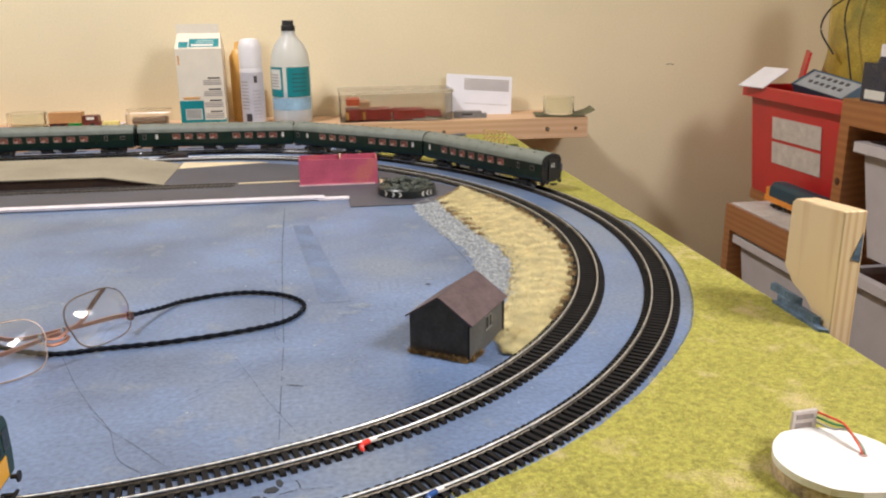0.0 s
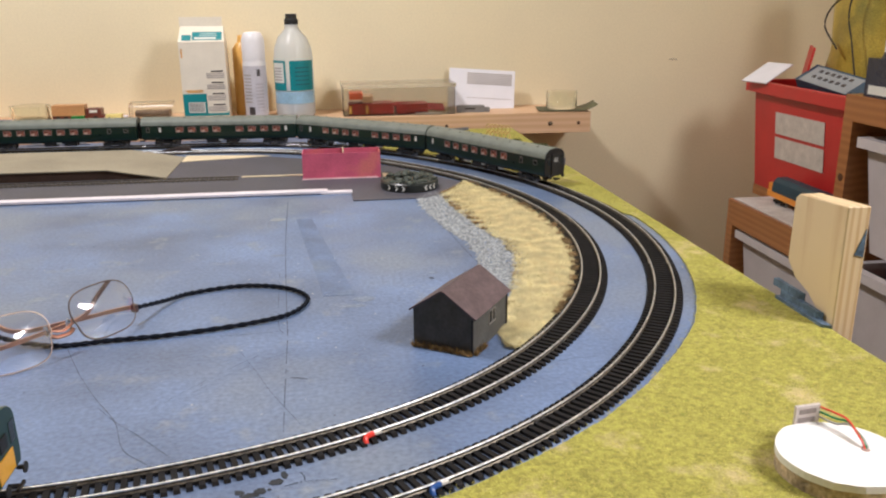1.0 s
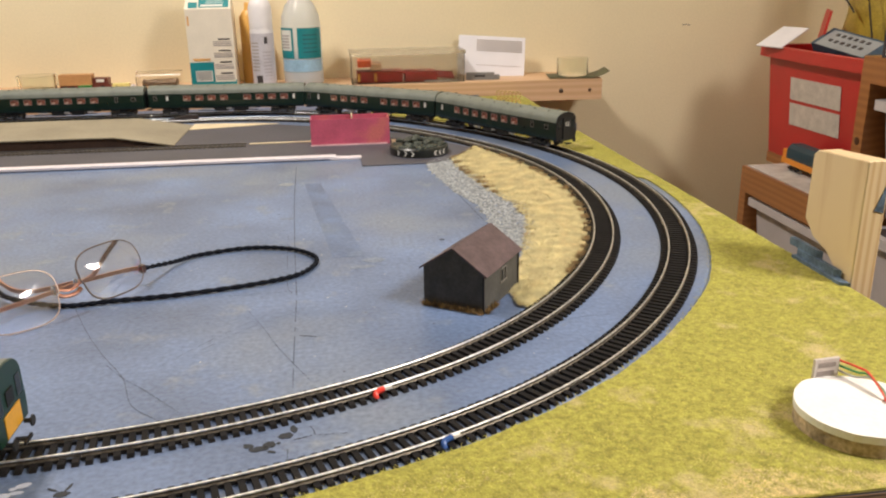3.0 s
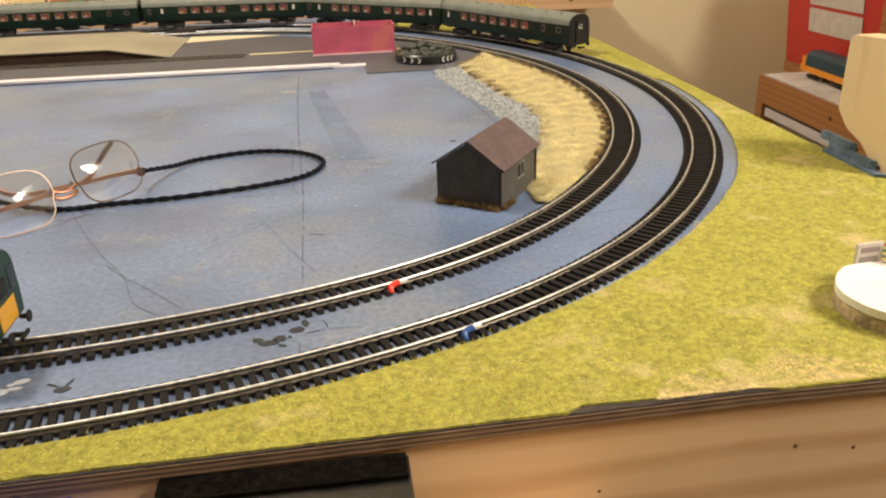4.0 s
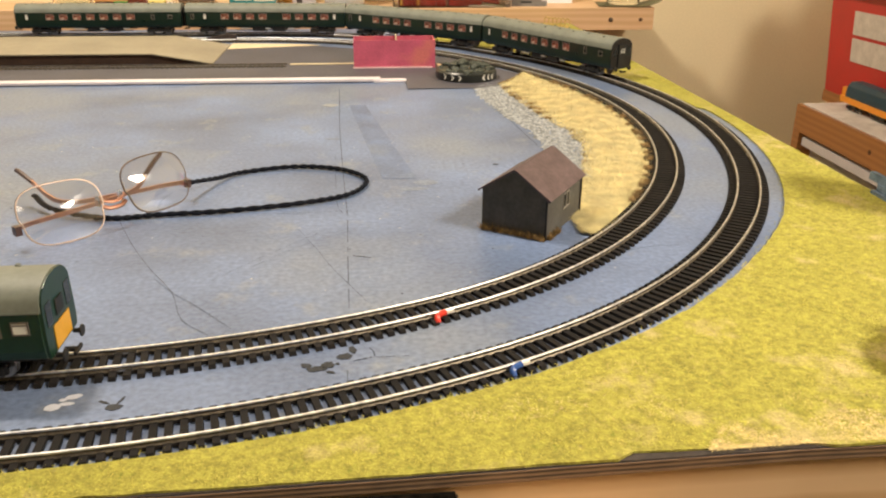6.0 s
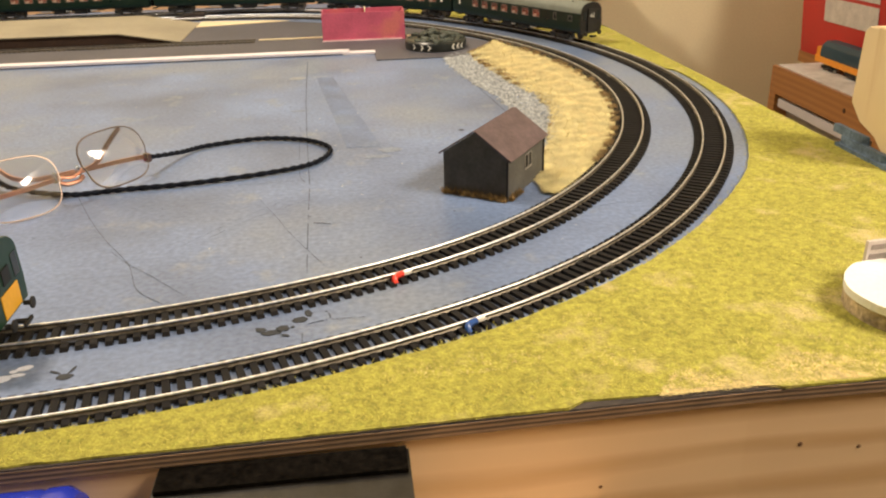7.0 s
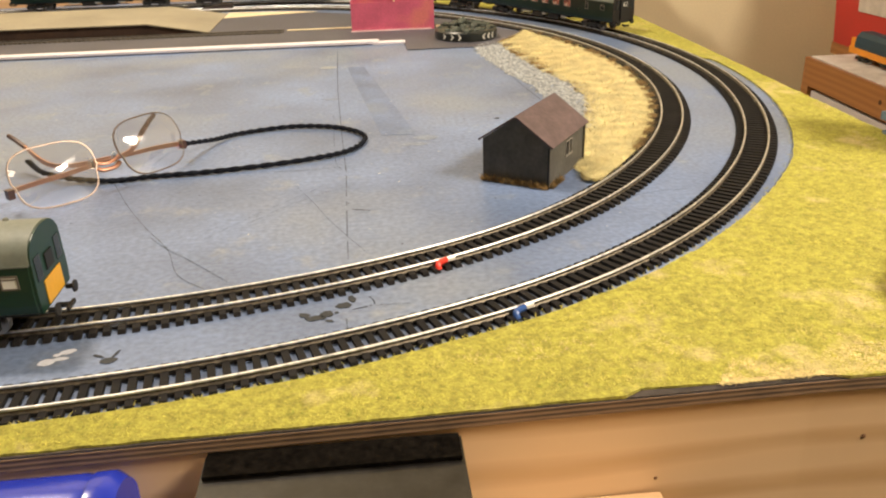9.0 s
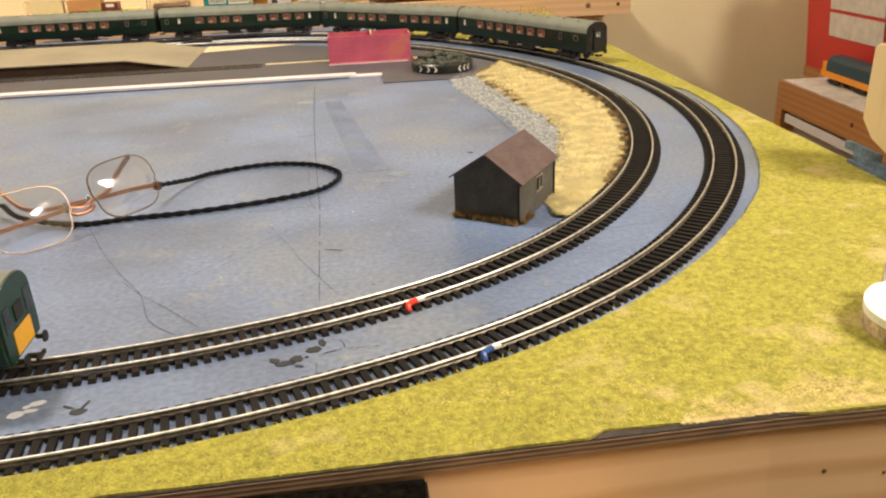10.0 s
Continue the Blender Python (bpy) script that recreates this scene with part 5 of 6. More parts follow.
LABEL_GREY = mat("can_label", (0.60, 0.58, 0.63), 0.4, vary=0.06)
curved_label(can, 0.02135, -165, -15, 0.006, 0.096, LABEL_GREY)
for k in range(9):
    curved_label(can, 0.02150, -150, -105, 0.030 + k * 0.006, 0.0325 + k * 0.006, PRINT, "print")
    curved_label(can, 0.02150, -85, -45, 0.014 + k * 0.006, 0.0165 + k * 0.006, mat("pale_print", (0.50, 0.47, 0.52), 0.5), "print")
curved_label(can, 0.02150, -125, -95, 0.008, 0.022, DARK_PRINT, "barcode")
curved_label(can, 0.02150, -76, -60, 0.078, 0.090, DARK_PRINT, "warning_mark")
nozzle = thing("glue_bottle", "orange plastic bottle standing behind the spray can", "bottle", (-0.133, 1.578, LZ))
part("body", lathe([(0.018, 0), (0.018, 0.122), (0.010, 0.134)], 20), mat("orange_plastic", (0.76, 0.44, 0.10), 0.35, vary=0.04), nozzle, smooth=True)
part("cap", lathe([(0.008, 0.134), (0.006, 0.148)], 12), mat("orange_plastic", (0.75, 0.36, 0.04)), nozzle)

bottle = thing("cleaner_bottle", "clear plastic bottle with a teal label and black cap", "bottle", (-0.0365, 1.540, LZ), 0)
PLAST = clear("bottle_plastic", (0.86, 0.89, 0.90), 0.30, 1.3)
PLAST.node_tree.nodes["Principled BSDF"].inputs["Transmission Weight"].default_value = 0.55
part("shell", lathe([(0.033, 0.0), (0.0362, 0.004), (0.0365, 0.02), (0.0362, 0.105), (0.034, 0.125), (0.027, 0.143), (0.0165, 0.155), (0.0130, 0.160), (0.0125, 0.168)], 36), PLAST, bottle, "cloudy clear plastic", True)
part("liquid", lathe([(0.031, 0.002), (0.0345, 0.006), (0.0345, 0.060)], 32), mat("pale_liquid", (0.76, 0.80, 0.84), 0.3, vary=0.03), bottle, "pale liquid", True)
curved_label(bottle, 0.0368, -100, -20, 0.050, 0.104, TEAL)
curved_label(bottle, 0.0368, -172, -112, 0.050, 0.104, TEAL)
curved_label(bottle, 0.0370, -160, -118, 0.064, 0.100, WHITEP, "label_panel")
for k in range(5):
    curved_label(bottle, 0.0372, -156, -125, 0.068 + k * 0.0052, 0.0705 + k * 0.0052, PRINT, "print")
    curved_label(bottle, 0.0370, -85, -40, 0.060 + k * 0.0075, 0.0625 + k * 0.0075, mat("deep_teal_print", (0.02, 0.14, 0.18), 0.5), "print")
curved_label(bottle, 0.0368, -165, -20, 0.026, 0.048, mat("pale_blue_label", (0.36, 0.55, 0.72), 0.4), "lower_label")
part("cap", bevelled(lathe([(0.0125, 0.164), (0.0128, 0.176), (0.0105, 0.178), (0.0100, 0.186)], 24), 0.0004, 1), RUBBER, bottle, "black flip cap", True)

tub = thing("storage_tub", "clear plastic tub of red tools lying on the ledge", "plastic tub", (0.052, 1.505, LZ), 1)
TUBP = clear("tub_plastic", (0.95, 0.94, 0.92), 0.18, 1.25)
for side_box in ((0, 0.212, 0, 0.0012, 0.0012, 0.052), (0, 0.212, 0.083, 0.0842, 0.0012, 0.052), (0, 0.0012, 0.0012, 0.083, 0.0012, 0.052), (0.2108, 0.212, 0.0012, 0.083, 0.0012, 0.052)):
    part("wall", boxes(side_box), TUBP, tub)
part("base", boxes((0, 0.212, 0, 0.0842, 0, 0.0012)), TUBP, tub)
part("lid", bevelled(boxes((-0.002, 0.214, -0.002, 0.086, 0.052, 0.058)), 0.002, 2), TUBP, tub, "frosted clear lid")
REDTOOL = mat("dark_red_plastic", (0.30, 0.035, 0.03), 0.4, vary=0.2, scale=60)
ORTOOL = mat("orange_plastic_tool", (0.70, 0.13, 0.04), 0.4)
for k, (x, z0, l, h, mt) in enumerate(((0.010, 0.002, 0.085, 0.020, REDTOOL), (0.100, 0.002, 0.060, 0.018, REDTOOL), (0.012, 0.030, 0.025, 0.012, ORTOOL), (0.036, 0.024, 0.020, 0.012, mat("tan_tool", (0.62, 0.40, 0.22), 0.5)))):
    tagged(put("tool_packet", bevelled(boxes((0.052 + x, 0.052 + x + l, 1.514, 1.560, LZ + z0, LZ + z0 + h)), 0.002, 1), mt), "red plastic tool packet inside the clear tub", "tool packet", "tub contents")
for k in range(5):
    y = 1.516 + k * 0.006
    tagged(put("brush_handle", tube([(0.14 + k * 0.004, y, LZ + 0.020), (0.245, y + 0.004, LZ + 0.006 + 0.002 * k)], 0.0022, 8), REDTOOL, True), "slim dark red brush handle in the tub", "brush", "tub contents")
for x in (0.063, 0.094):
    tagged(put("gold_sticker", boxes((x, x + 0.005, 1.5132, 1.5136, LZ + 0.004, LZ + 0.018)), mat("gold_sticker", (0.70, 0.45, 0.08), 0.5)), "small gold sticker on a red packet", "sticker", "tub contents")
knife = thing("craft_knife", "slim metal craft knife lying at the ledge edge", "knife", (0.215, 1.500, LZ + 0.003), -4)
part("handle", tube([(-0.028, 0, 0), (0.020, 0, 0)], 0.0024, 8), STEEL, knife, smooth=True)
part("blade", boxes((0.020, 0.036, -0.0004, 0.0004, -0.002, 0.002)), STEEL, knife)
paper = thing("instruction_leaflet", "white printed leaflet propped against the wall", "paper", (0.326, 1.575, LZ + 0.001), -4)
tiltp = Matrix.Rotation(radians(-18), 4, "X") @ Matrix.Rotation(radians(4), 4, "Y")
p = part("sheet", boxes((-0.066, 0.066, 0, 0.0006, 0.0, 0.078)), mat("white_paper", (0.80, 0.79, 0.84), 0.7, vary=0.02), paper)
p.matrix_basis = tiltp
p = bars(paper, [(-0.030, 0.060, 0.048 + k * 0.0034, 0.0500 + k * 0.0034) for k in range(7)] + [(-0.03, 0.06, 0.020, 0.0208)], -0.0002, PRINT)
p.matrix_basis = tiltp
grey_tool = thing("grey_plane", "grey plastic hand tool lying on the ledge", "hand tool", (0.300, 1.530, LZ), -6)
part("body", bevelled(boxes((-0.030, 0.024, -0.008, 0.008, 0.0, 0.013), (0.020, 0.034, -0.006, 0.006, 0.0, 0.009)), 0.003, 2), mat("grey_tool", (0.20, 0.20, 0.20), 0.5, vary=0.1), grey_tool)
part("slot", boxes((-0.014, 0.006, -0.0084, -0.0078, 0.006, 0.009)), BLACK, grey_tool)
sheet = thing("green_sheet", "curled dark green offcut sheet on the ledge", "sheet", (0.488, 1.525, LZ + 0.0005), -8)
bm = bmesh.new()
rows = []
for k in range(13):
    x = -0.058 + k * 0.0095
    zz = 0.012 * max(0, (k - 8) / 4) ** 2 + 0.001
    rows.append([bm.verts.new((x, y, zz + d)) for y, d in ((-0.03, 0), (0.03, 0.001), (0.03, 0.002), (-0.03, 0.001))])
for a, b in zip(rows, rows[1:]):
    for k in range(4):
        bm.faces.new((a[k], b[k], b[(k + 1) % 4], a[(k + 1) % 4]))
bm.faces.new(rows[0])
bm.faces.new(rows[-1][::-1])
bmesh.ops.recalc_face_normals(bm, faces=bm.faces)
part("sheet", bm, mat("green_sheet", (0.10, 0.10, 0.05), 0.6, vary=0.2), sheet)
GLASS = clear("dish_glass", (0.93, 0.95, 0.90), 0.02, 1.45)


def glass_dish(name, label, x, y, z, r, h, wall=0.0022):
    t = thing(name, label, "glass dish", (x, y, z), group="glass dishes")
    part("glass", lathe([(r * 0.9, 0), (r, h * 0.12), (r, h), (r - wall, h), (r - wall, h * 0.2), (0.001, h * 0.16)], 36), GLASS, t, smooth=True)
    return t


glass_dish("glass_dish", "small clear glass dish on the green sheet", 0.478, 1.528, LZ + 0.0035, 0.030, 0.033)
glass_dish("glass_ashtray", "thick clear glass dish on the ledge", -0.512, 1.535, LZ, 0.034, 0.030, 0.006)
tumbler = thing("clear_tub", "clear plastic cup lying on its side on the ledge", "plastic cup", (-0.335, 1.525, LZ + 0.0175), 0)
part("cup", lathe([(0.0165, 0), (0.0172, 0.078), (0.0160, 0.078), (0.0153, 0.002), (0.001, 0.0015)], 28, Matrix.Rotation(math.pi / 2, 4, "Y")), TUBP, tumbler, smooth=True)
part("residue", lathe([(0.012, 0.01), (0.0145, 0.07)], 20, Matrix.Translation((0, 0, -0.005)) @ Matrix.Rotation(math.pi / 2, 4, "Y") @ Matrix.Scale(0.5, 4, (1, 0, 0))), mat("brown_residue", (0.30, 0.22, 0.15), 0.6), tumbler)

lorry = thing("model_lorry", "brown model lorry with an orange load box on the ledge", "model lorry", (-0.430, 1.545, LZ), 0)
part("load_box", bevelled(boxes((-0.045, 0.012, -0.012, 0.012, 0.010, 0.029)), 0.0008, 1), mat("orange_wood", (0.55, 0.30, 0.12), 0.5, vary=0.1), lorry)
part("chassis", boxes((-0.045, 0.045, -0.011, 0.011, 0.004, 0.010)), mat("maroon_paint", (0.13, 0.035, 0.025), 0.4), lorry)
cab = part("cab", bevelled(boxes((0.014, 0.040, -0.011, 0.011, 0.010, 0.022)), 0.002, 2), mat("maroon_paint", (0.13, 0.035, 0.025)), lorry)
part("windscreen", boxes((0.020, 0.034, -0.0114, -0.0108, 0.015, 0.020)), WHITEP, cab)
for x in (-0.035, -0.022, 0.030):
    for side in (-1, 1):
        part("wheel", lathe([(0.0045, -0.0015), (0.0045, 0.0015)], 14, Matrix.Translation((x, side * 0.0105, 0.0045)) @ Matrix.Rotation(math.pi / 2, 4, "X")), RUBBER, lorry)
car = thing("model_car", "small bright green model car on the ledge", "model car", (-0.418, 1.503, LZ), 0)
part("body", bevelled(boxes((-0.018, 0.018, -0.007, 0.007, 0.002, 0.008)), 0.0018, 2), mat("green_car", (0.03, 0.25, 0.05), 0.3), car)
part("cabin", bevelled(boxes((-0.014, 0.007, -0.006, 0.006, 0.008, 0.0135)), 0.0018, 2), mat("green_car", (0.03, 0.25, 0.05)), car)
for x in (-0.011, 0.011):
    for side in (-1, 1):
        part("wheel", lathe([(0.003, -0.001), (0.003, 0.001)], 12, Matrix.Translation((x, side * 0.0066, 0.003)) @ Matrix.Rotation(math.pi / 2, 4, "X")), RUBBER, car)
solid("yellow_lump", bevelled(boxes((-0.378, -0.350, 1.515, 1.53, LZ, LZ + 0.013)), 0.005, 3), mat("pale_yellow_putty", (0.78, 0.70, 0.25), 0.6), "pale yellow putty lump on the ledge", "putty")
solid("white_card_piece", boxes((-0.40, -0.345, 1.535, 1.56, LZ, LZ + 0.006)), WHITE_CARD, "white card offcut on the ledge", "card")
solid("blue_pen", tube([(-0.60, 1.52, LZ + 0.004), (-0.535, 1.515, LZ + 0.004)], 0.004, 10), mat("blue_pen", (0.03, 0.06, 0.35), 0.35), "blue pen lying on the ledge", "pen", smooth=True)
tar = thing("buffer_stop", "dark wedge-shaped buffer stop at the end of the platform line", "buffer stop", (-0.215, 1.334, 0.003))
part("wedge", prism([(-0.045, 0), (0.012, 0), (0.012, 0.008), (-0.005, 0.0085)], -0.006, 0.006, None, Matrix.Rotation(math.pi / 2, 4, "X")), mat("tar_brown", (0.035, 0.025, 0.022), 0.6, vary=0.2), tar)

# ---------------- storage unit, crate and loco ----------------
XS = 0.755
unit = thing("storage_unit", "stepped stained pine storage unit with plastic bins", "storage unit")
ZL, ZU = -0.117, 0.108
part("end_panel", boxes((XS, XS + 0.40, 1.330, 1.352, -0.9, ZL)), PINE_RED, unit)
part("shelf_top", boxes((XS + 0.022, XS + 0.40, 1.0402, 1.3298, ZL - 0.018, ZL - 0.0002)), PINE_RED, unit)
part("front_rail", bevelled(boxes((XS, XS + 0.0218, 1.0402, 1.3298, ZL - 0.046, ZL)), 0.002, 1), PINE_RED, unit, "stained pine front rail with knots")
part("shelf_wing", boxes((XS + 0.105, XS + 0.40, 1.3522, 1.460, ZL - 0.018, ZL + 0.0022)), PINE_RED, unit, "rear wing of the lower shelf")
part("mid_panel", boxes((XS, XS + 0.40, 1.018, 1.0400, -0.9, ZU)), PINE_RED, unit)
part("upper_rail", bevelled(boxes((XS, XS + 0.0218, 0.40, 1.0178, ZU - 0.036, ZU)), 0.002, 1), PINE_RED, unit)
part("upper_top", boxes((XS + 0.022, XS + 0.40, 0.40, 1.0178, ZU - 0.018, ZU - 0.0002)), PINE_RED, unit)
part("end_panel", boxes((XS, XS + 0.40, 0.378, 0.3998, -0.9, ZU)), PINE_RED, unit)
part("back_panel", boxes((XS + 0.401, XS + 0.41, 0.378, 1.352, -0.9, ZL)), PINE_RED, unit)
part("knot", lathe([(0.006, 0), (0.004, 0.0006)], 14, Matrix.Translation((XS - 0.0002, 1.029, -0.01)) @ Matrix.Rotation(-math.pi / 2, 4, "Y")), mat("knot_dark", (0.07, 0.025, 0.01), 0.5), unit)
part("knot", lathe([(0.004, 0), (0.003, 0.0006)], 14, Matrix.Translation((XS - 0.0002, 1.12, ZL - 0.022)) @ Matrix.Rotation(-math.pi / 2, 4, "Y")), mat("knot_dark", (0.07, 0.025, 0.01), 0.5), unit)
LINER = mat("white_table_paper", (0.62, 0.60, 0.58), 0.6, vary=0.12, scale=40)
solid("shelf_paper", boxes((XS + 0.006, XS + 0.38, 1.045, 1.345, ZL + 0.0003, ZL + 0.0022)), LINER, "worn white paper covering the lower shelf", "paper")

BIN = mat("white_bin_plastic", (0.60, 0.56, 0.57), 0.45, vary=0.03)


def bin_box(label, y0, y1, ztop, depth, xin=0.012):
    """A tapered storage bin with a rolled lip, its front towards the table."""
    t = thing("storage_bin", label, "storage bin", (XS + xin, (y0 + y1) / 2, ztop), 0, "storage bins")
    w = (y1 - y0) / 2
    bm = bmesh.new()
    rings = []
    for ww, xx0, xx1, zz in ((w * 0.86, 0.02, 0.30, -depth), (w * 0.97, 0.004, 0.33, -0.01), (w * 0.97 - 0.004, 0.008, 0.326, -0.01), (w * 0.86 - 0.004, 0.024, 0.296, -depth + 0.004)):
        rings.append([bm.verts.new(p) for p in ((xx0, -ww, zz), (xx1, -ww, zz), (xx1, ww, zz), (xx0, ww, zz))])
    for a, b in zip(rings, rings[1:]):
        for k in range(4):
            bm.faces.new((a[k], a[(k + 1) % 4], b[(k + 1) % 4], b[k]))
    bm.faces.new(rings[0][::-1])
    bm.faces.new(rings[-1])
    bmesh.ops.recalc_face_normals(bm, faces=bm.faces)
    part("tub", bm, BIN, t)
    part("lip", bevelled(boxes((-0.010, 0.004, -w, w, -0.014, 0.0), (0.33, 0.345, -w, w, -0.014, 0.0), (0.004, 0.33, -w, -w + 0.012, -0.010, 0.0), (0.004, 0.33, w - 0.012, w, -0.010, 0.0)), 0.003, 2), BIN, t, "rolled rim")
    return t


bin_box("white plastic storage bin under the lower shelf", 1.055, 1.32, ZL - 0.052, 0.19)
bin_box("white plastic storage bin under the upper shelf", 0.72, 1.005, 0.052, 0.165)
bin_box("white plastic storage bin holding red oddments", 0.72, 1.005, -0.132, 0.20)
solid("red_oddment", bevelled(boxes((XS + 0.05, XS + 0.20, 0.74, 0.93, -0.20, -0.128)), 0.012, 2), mat("red_plastic_odd", (0.5, 0.03, 0.03), 0.4), "red plastic oddment in the lower bin", "oddment")
CRATE = mat("red_crate_plastic", (0.52, 0.028, 0.025), 0.38, vary=0.06, scale=12)
crate = thing("red_crate", "tapered red plastic crate with two worn white labels", "crate", (0.895, 1.2775, ZL + 0.0024), 0)
HC = 0.203
bm = bmesh.new()
rings = []
for w, d, zz in ((0.178, 0.085, 0.0), (0.184, 0.100, HC - 0.016), (0.180, 0.096, HC - 0.016), (0.174, 0.081, 0.004)):
    rings.append([bm.verts.new(p) for p in ((-d + 0.05, -w, zz), (d + 0.05, -w, zz), (d + 0.05, w, zz), (-d + 0.05, w, zz))])
for a, b in zip(rings, rings[1:]):
    for k in range(4):
        bm.faces.new((a[k], a[(k + 1) % 4], b[(k + 1) % 4], b[k]))
bm.faces.new(rings[0][::-1])
bm.faces.new(rings[-1])
bmesh.ops.recalc_face_normals(bm, faces=bm.faces)
part("tub", bm, CRATE, crate)
part("rim", bevelled(boxes((-0.066, -0.050, -0.1915, 0.1915, HC - 0.020, HC), (0.15, 0.166, -0.1915, 0.1915, HC - 0.020, HC), (-0.050, 0.15, -0.1915, -0.180, HC - 0.020, HC), (-0.050, 0.15, 0.180, 0.1915, HC - 0.020, HC)), 0.004, 2), CRATE, crate, "thick red rim")
face = Matrix.Translation((-0.0357, 0, 0)) @ Matrix.Rotation(-math.atan2(0.015, HC - 0.016), 4, "Y")
LABELM = mat("worn_white_label", (0.60, 0.55, 0.50), 0.6, vary=0.08, scale=60, second=(0.45, 0.38, 0.34), second_at=0.66)
for z0, z1, sk in ((0.113, 0.153, 0.003), (0.067, 0.107, 0.001)):
    bm = boxes((-0.0008, -0.0002, -0.054, 0.103, z0, z1))
    p = part("label", bevelled(bm, 0.0002, 1), LABELM, crate, "worn white sticker")
    p.matrix_basis = face @ Matrix.Rotation(radians(1.0 if z0 > 0.12 else -0.6), 4, "X")

zc = ZL + 0.0024 + HC
xc = 0.895
bk = solid("red_folder", bevelled(boxes((-0.002, 0.002, -0.055, 0.055, -0.07, 0.045)), 0.001, 1), CRATE, "red plastic folder standing in the crate", "folder")
bk.matrix_world = pose(xc + 0.012, 1.400, zc + 0.02, 0, 10, -28)
pc = solid("white_card", boxes((-0.034, 0.034, -0.032, 0.032, -0.001, 0.001)), mat("white_paper", (0.8, 0.79, 0.84)), "white printed card lying across the crate's rim", "card")
pc.matrix_world = pose(xc - 0.050, 1.425, zc + 0.016, 0, -28, 14)
gp = thing("grey_controller", "grey and blue electronic unit lying in the crate", "electronic unit")
gp.matrix_world = pose(xc + 0.0, 1.285, zc + 0.006, 8, -30, 3)
part("case", bevelled(boxes((-0.026, 0.022, -0.085, 0.070, -0.012, 0.012)), 0.004, 2), mat("blue_grey_case", (0.04, 0.075, 0.12), 0.45), gp)
part("panel", boxes((-0.0255, 0.017, -0.060, 0.060, 0.0122, 0.0130)), mat("grey_panel", (0.30, 0.32, 0.34), 0.45, vary=0.06), gp)
part("keys", boxes(*[(-0.012 + 0.016 * j, -0.006 + 0.016 * j, -0.04 + k * 0.015, -0.033 + k * 0.015, 0.013, 0.0142) for k in range(6) for j in range(2)]), DARK_PRINT, gp)
bag = thing("yellow_bag", "translucent yellow plastic bag standing behind the crate", "plastic bag", (1.000, 1.367, ZL + 0.012), 0)
bm = bmesh.new()
grid = []
for j in range(13):
    row = []
    for k in range(28):
        a = 2 * math.pi * k / 28
        z = j / 12 * 0.44
        q = 1 + 0.16 * noise.noise((math.cos(a) * 2, math.sin(a) * 2, z * 14)) - 0.25 * (j / 12) ** 3
        row.append(bm.verts.new((0.050 * q * math.cos(a), 0.092 * q * math.sin(a), z)))
    grid.append(row)
for a, b in zip(grid, grid[1:]):
    for k in range(28):
        bm.faces.new((a[k], a[(k + 1) % 28], b[(k + 1) % 28], b[k]))
bm.faces.new(grid[0][::-1])
bm.faces.new(grid[-1])
part("film", bm, mat("yellow_bag_film", (0.42, 0.32, 0.045), 0.3, vary=0.25, scale=14, second=(0.17, 0.18, 0.04), second_at=0.50), bag, smooth=True)
for pts in ([(0.93, 1.347, 0.150), (0.925, 1.385, 0.190), (0.93, 1.375, 0.225), (0.95, 1.350, 0.250)], [(0.93, 1.283, 0.100), (0.925, 1.300, 0.165), (0.925, 1.318, 0.220), (0.935, 1.305, 0.300)], [(0.93, 1.180, 0.085), (0.925, 1.185, 0.16), (0.93, 1.180, 0.23), (0.94, 1.165, 0.31)]):
    solid("black_cable", tube(spline(pts, 8), 0.0016, 6), RUBBER, "thin black cable rising from the crate", "cable", group="crate cables", smooth=True)
ink = thing("ink_bottle", "dark bottle with a white cap on the upper shelf", "bottle", (XS + 0.025, 0.985, ZU), 0)
part("body", bevelled(boxes((-0.020, 0.030, -0.035, 0.025, 0, 0.052)), 0.008, 3), mat("dark_bottle", (0.02, 0.02, 0.035), 0.2), ink)
part("neck", lathe([(0.016, 0.050), (0.012, 0.062)], 20), mat("dark_bottle", (0.02, 0.02, 0.035)), ink)
part("cap", lathe([(0.0125, 0.060), (0.0125, 0.076)], 20), mat("cap_white", (0.83, 0.81, 0.83)), ink, "white cap")
part("label", boxes((-0.0206, -0.0202, -0.026, 0.016, 0.004, 0.016)), WHITEP, ink, "white label strip")

loco = thing("model_locomotive", "blue and orange model diesel locomotive on the lower shelf", "model locomotive", (0.824, 1.205, ZL + 0.0024), -90)
prof = [(-0.0175, 0.014), (0.0175, 0.014), (0.018, 0.030), (0.0165, 0.040), (0.010, 0.047), (-0.010, 0.047), (-0.0165, 0.040), (-0.018, 0.030)]
ORANGE = mat("orange_paint", (0.75, 0.28, 0.02), 0.4, vary=0.05)
part("lower_body", extrude_profile([(-0.0182, 0.012), (0.0182, 0.012), (0.0184, 0.022), (-0.0184, 0.022)], -0.105, 0.105), ORANGE, loco, "orange lower body")
part("upper_body", bevelled(extrude_profile(prof, -0.092, 0.092), 0.001, 1), mat("loco_blue", (0.012, 0.045, 0.075), 0.4, vary=0.1), loco, "dark blue upper body")
for e in (-1, 1):
    part("nose", bevelled(boxes((e * 0.098 - 0.007, e * 0.098 + 0.007, -0.0165, 0.0165, 0.022, 0.036)), 0.003, 2), ORANGE, loco, "orange nose")
    bogie(loco, e * 0.07)
part("fuel_tank", boxes((-0.02, 0.02, -0.013, 0.013, 0.004, 0.012)), BLACK, loco)

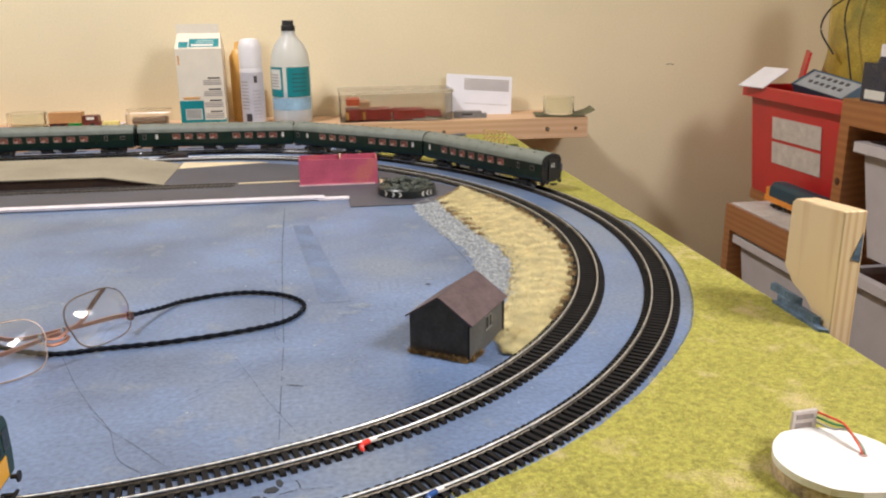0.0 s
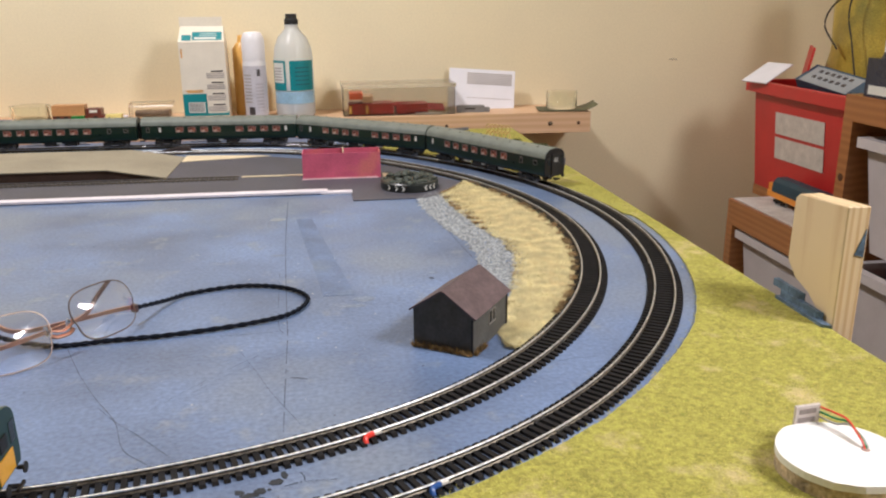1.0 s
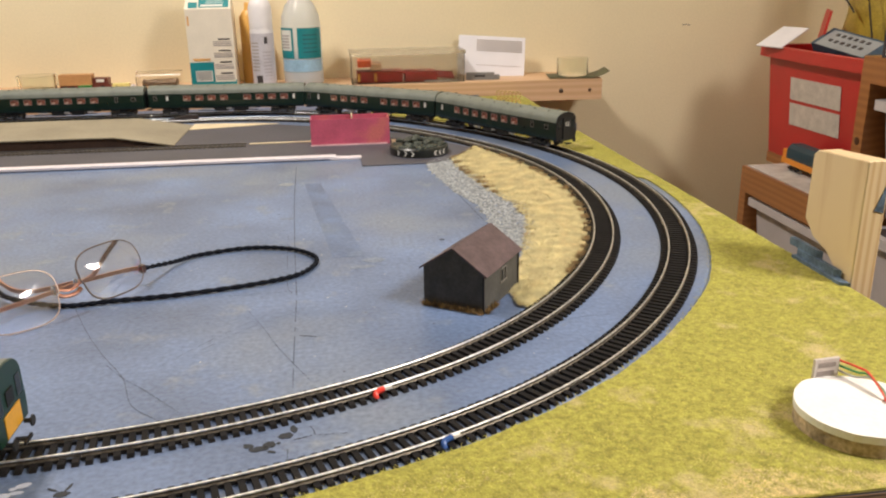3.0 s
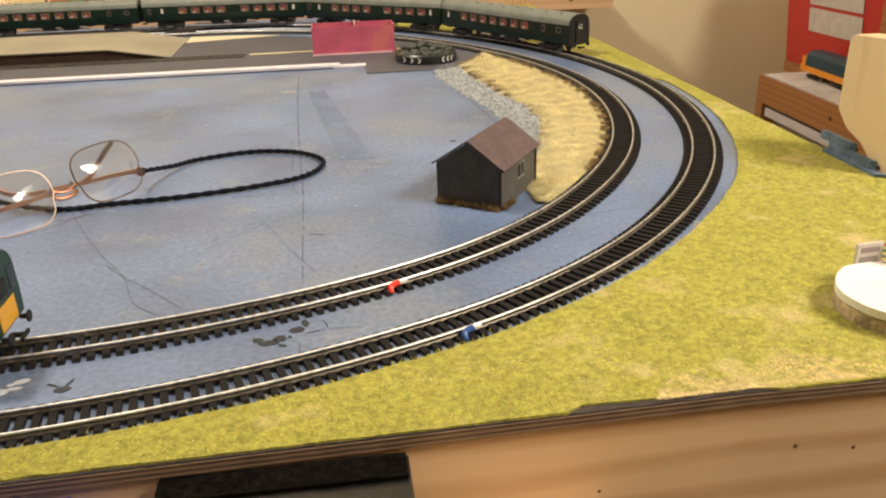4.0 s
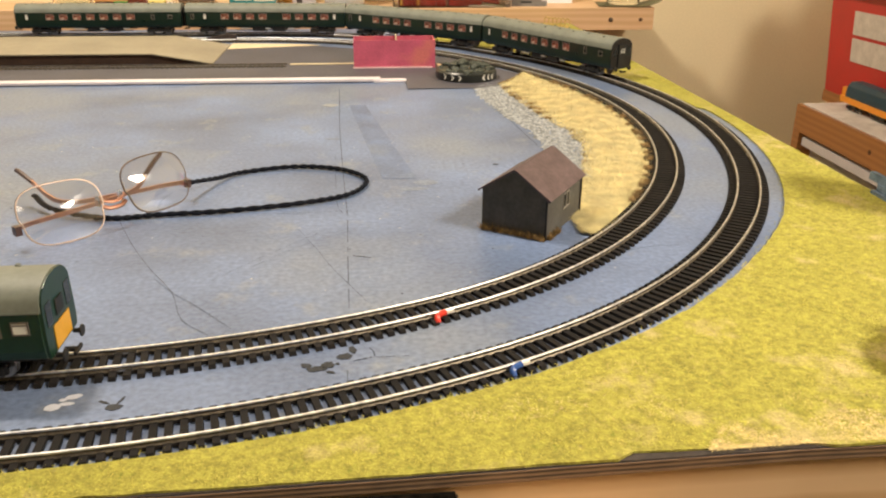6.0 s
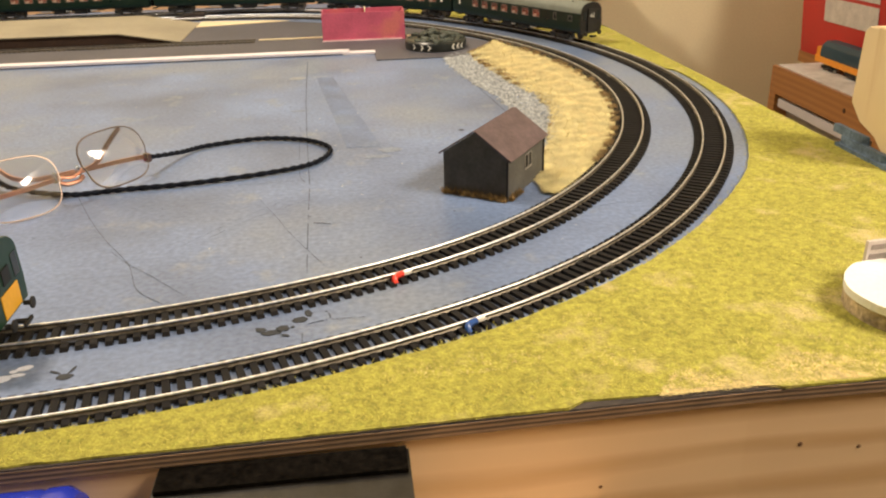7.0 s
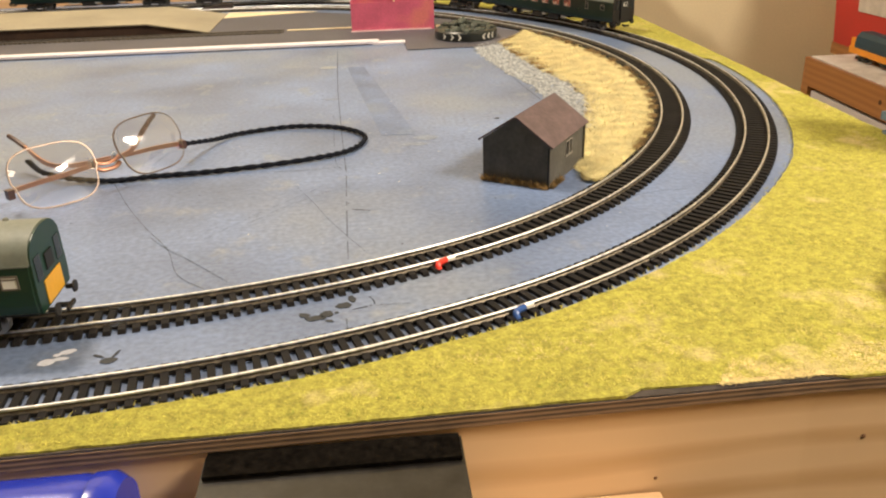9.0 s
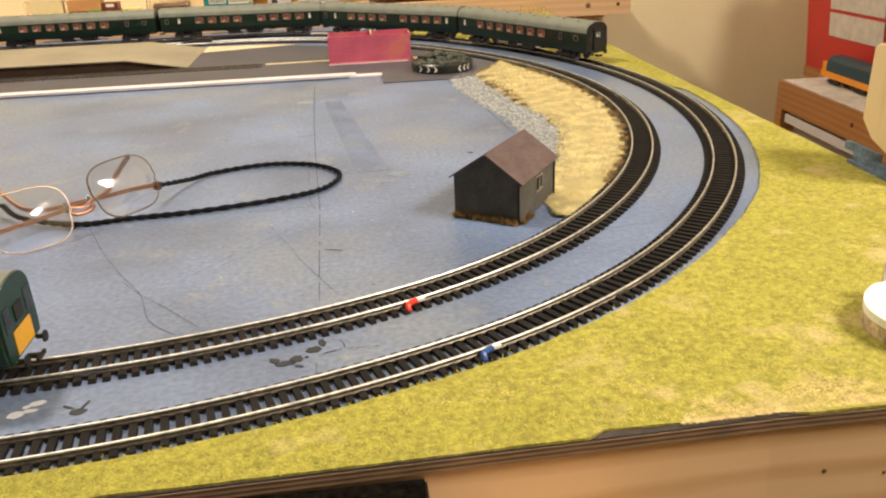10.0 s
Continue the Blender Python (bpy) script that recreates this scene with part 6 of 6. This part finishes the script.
# ---------------- in front of the table ----------------
tray = solid("tool_tray", boxes((-0.45, 0.12, 0.165, 0.2445, -0.057, -0.047)), PINE, "narrow pine tray fixed below the table's front rail", "tray")
ctl = thing("black_controller", "black plastic controller box with a worn felt edge", "controller", (-0.0085, 0.2105, -0.047), 0.5)
part("case", bevelled(boxes((-0.047, 0.047, -0.028, 0.028, 0, 0.040)), 0.004, 3), mat("black_case", (0.012, 0.011, 0.010), 0.35, vary=0.3, scale=120), ctl)
part("felt_edge", bevelled(boxes((-0.046, 0.046, 0.014, 0.0275, 0.0402, 0.0420)), 0.001, 1), mat("dark_felt", (0.006, 0.005, 0.004), 0.95, vary=0.4, scale=300, bump=0.9, spec=0.03), ctl)
part("screw", lathe([(0.0018, 0.0400), (0.0014, 0.0408)], 12, Matrix.Translation((0.041, -0.020, 0))), STEEL, ctl)
tube_b = thing("blue_tube", "glossy blue plastic tube lying below the table edge", "tube", (-0.092, 0.220, -0.047 + 0.0225), 1)
part("body", lathe([(0.0205, -0.20), (0.0225, -0.195), (0.0225, -0.004), (0.0215, 0.0)], 36, Matrix.Rotation(math.pi / 2, 4, "Y")), mat("blue_plastic", (0.015, 0.035, 0.42), 0.25, vary=0.04), tube_b, smooth=True)
part("end_cap", lathe([(0.0228, 0.0), (0.0228, 0.006), (0.0200, 0.010)], 36, Matrix.Rotation(math.pi / 2, 4, "Y")), mat("blue_plastic", (0.015, 0.035, 0.42)), tube_b, smooth=True)

# unseen ceiling lamps where the room's lights hang; the third marks an added fill
for (x, y, _), *_rest in LAMPS:
    lampf = thing("unseen_ceiling_lamp", "unseen round white ceiling lamp, added over a light", "lamp", (x, y, room["z1"]), group="ceiling lamps")
    part("rose", lathe([(0.05, -0.02), (0.05, 0.0)], 24), CEILING, lampf)
    part("stem", lathe([(0.006, -0.08), (0.006, -0.02)], 10), CEILING, lampf)
    part("shade", lathe([(0.125, -0.13), (0.115, -0.10), (0.05, -0.08), (0.045, -0.081), (0.110, -0.102), (0.121, -0.13)], 32, closed=False), CEILING, lampf)
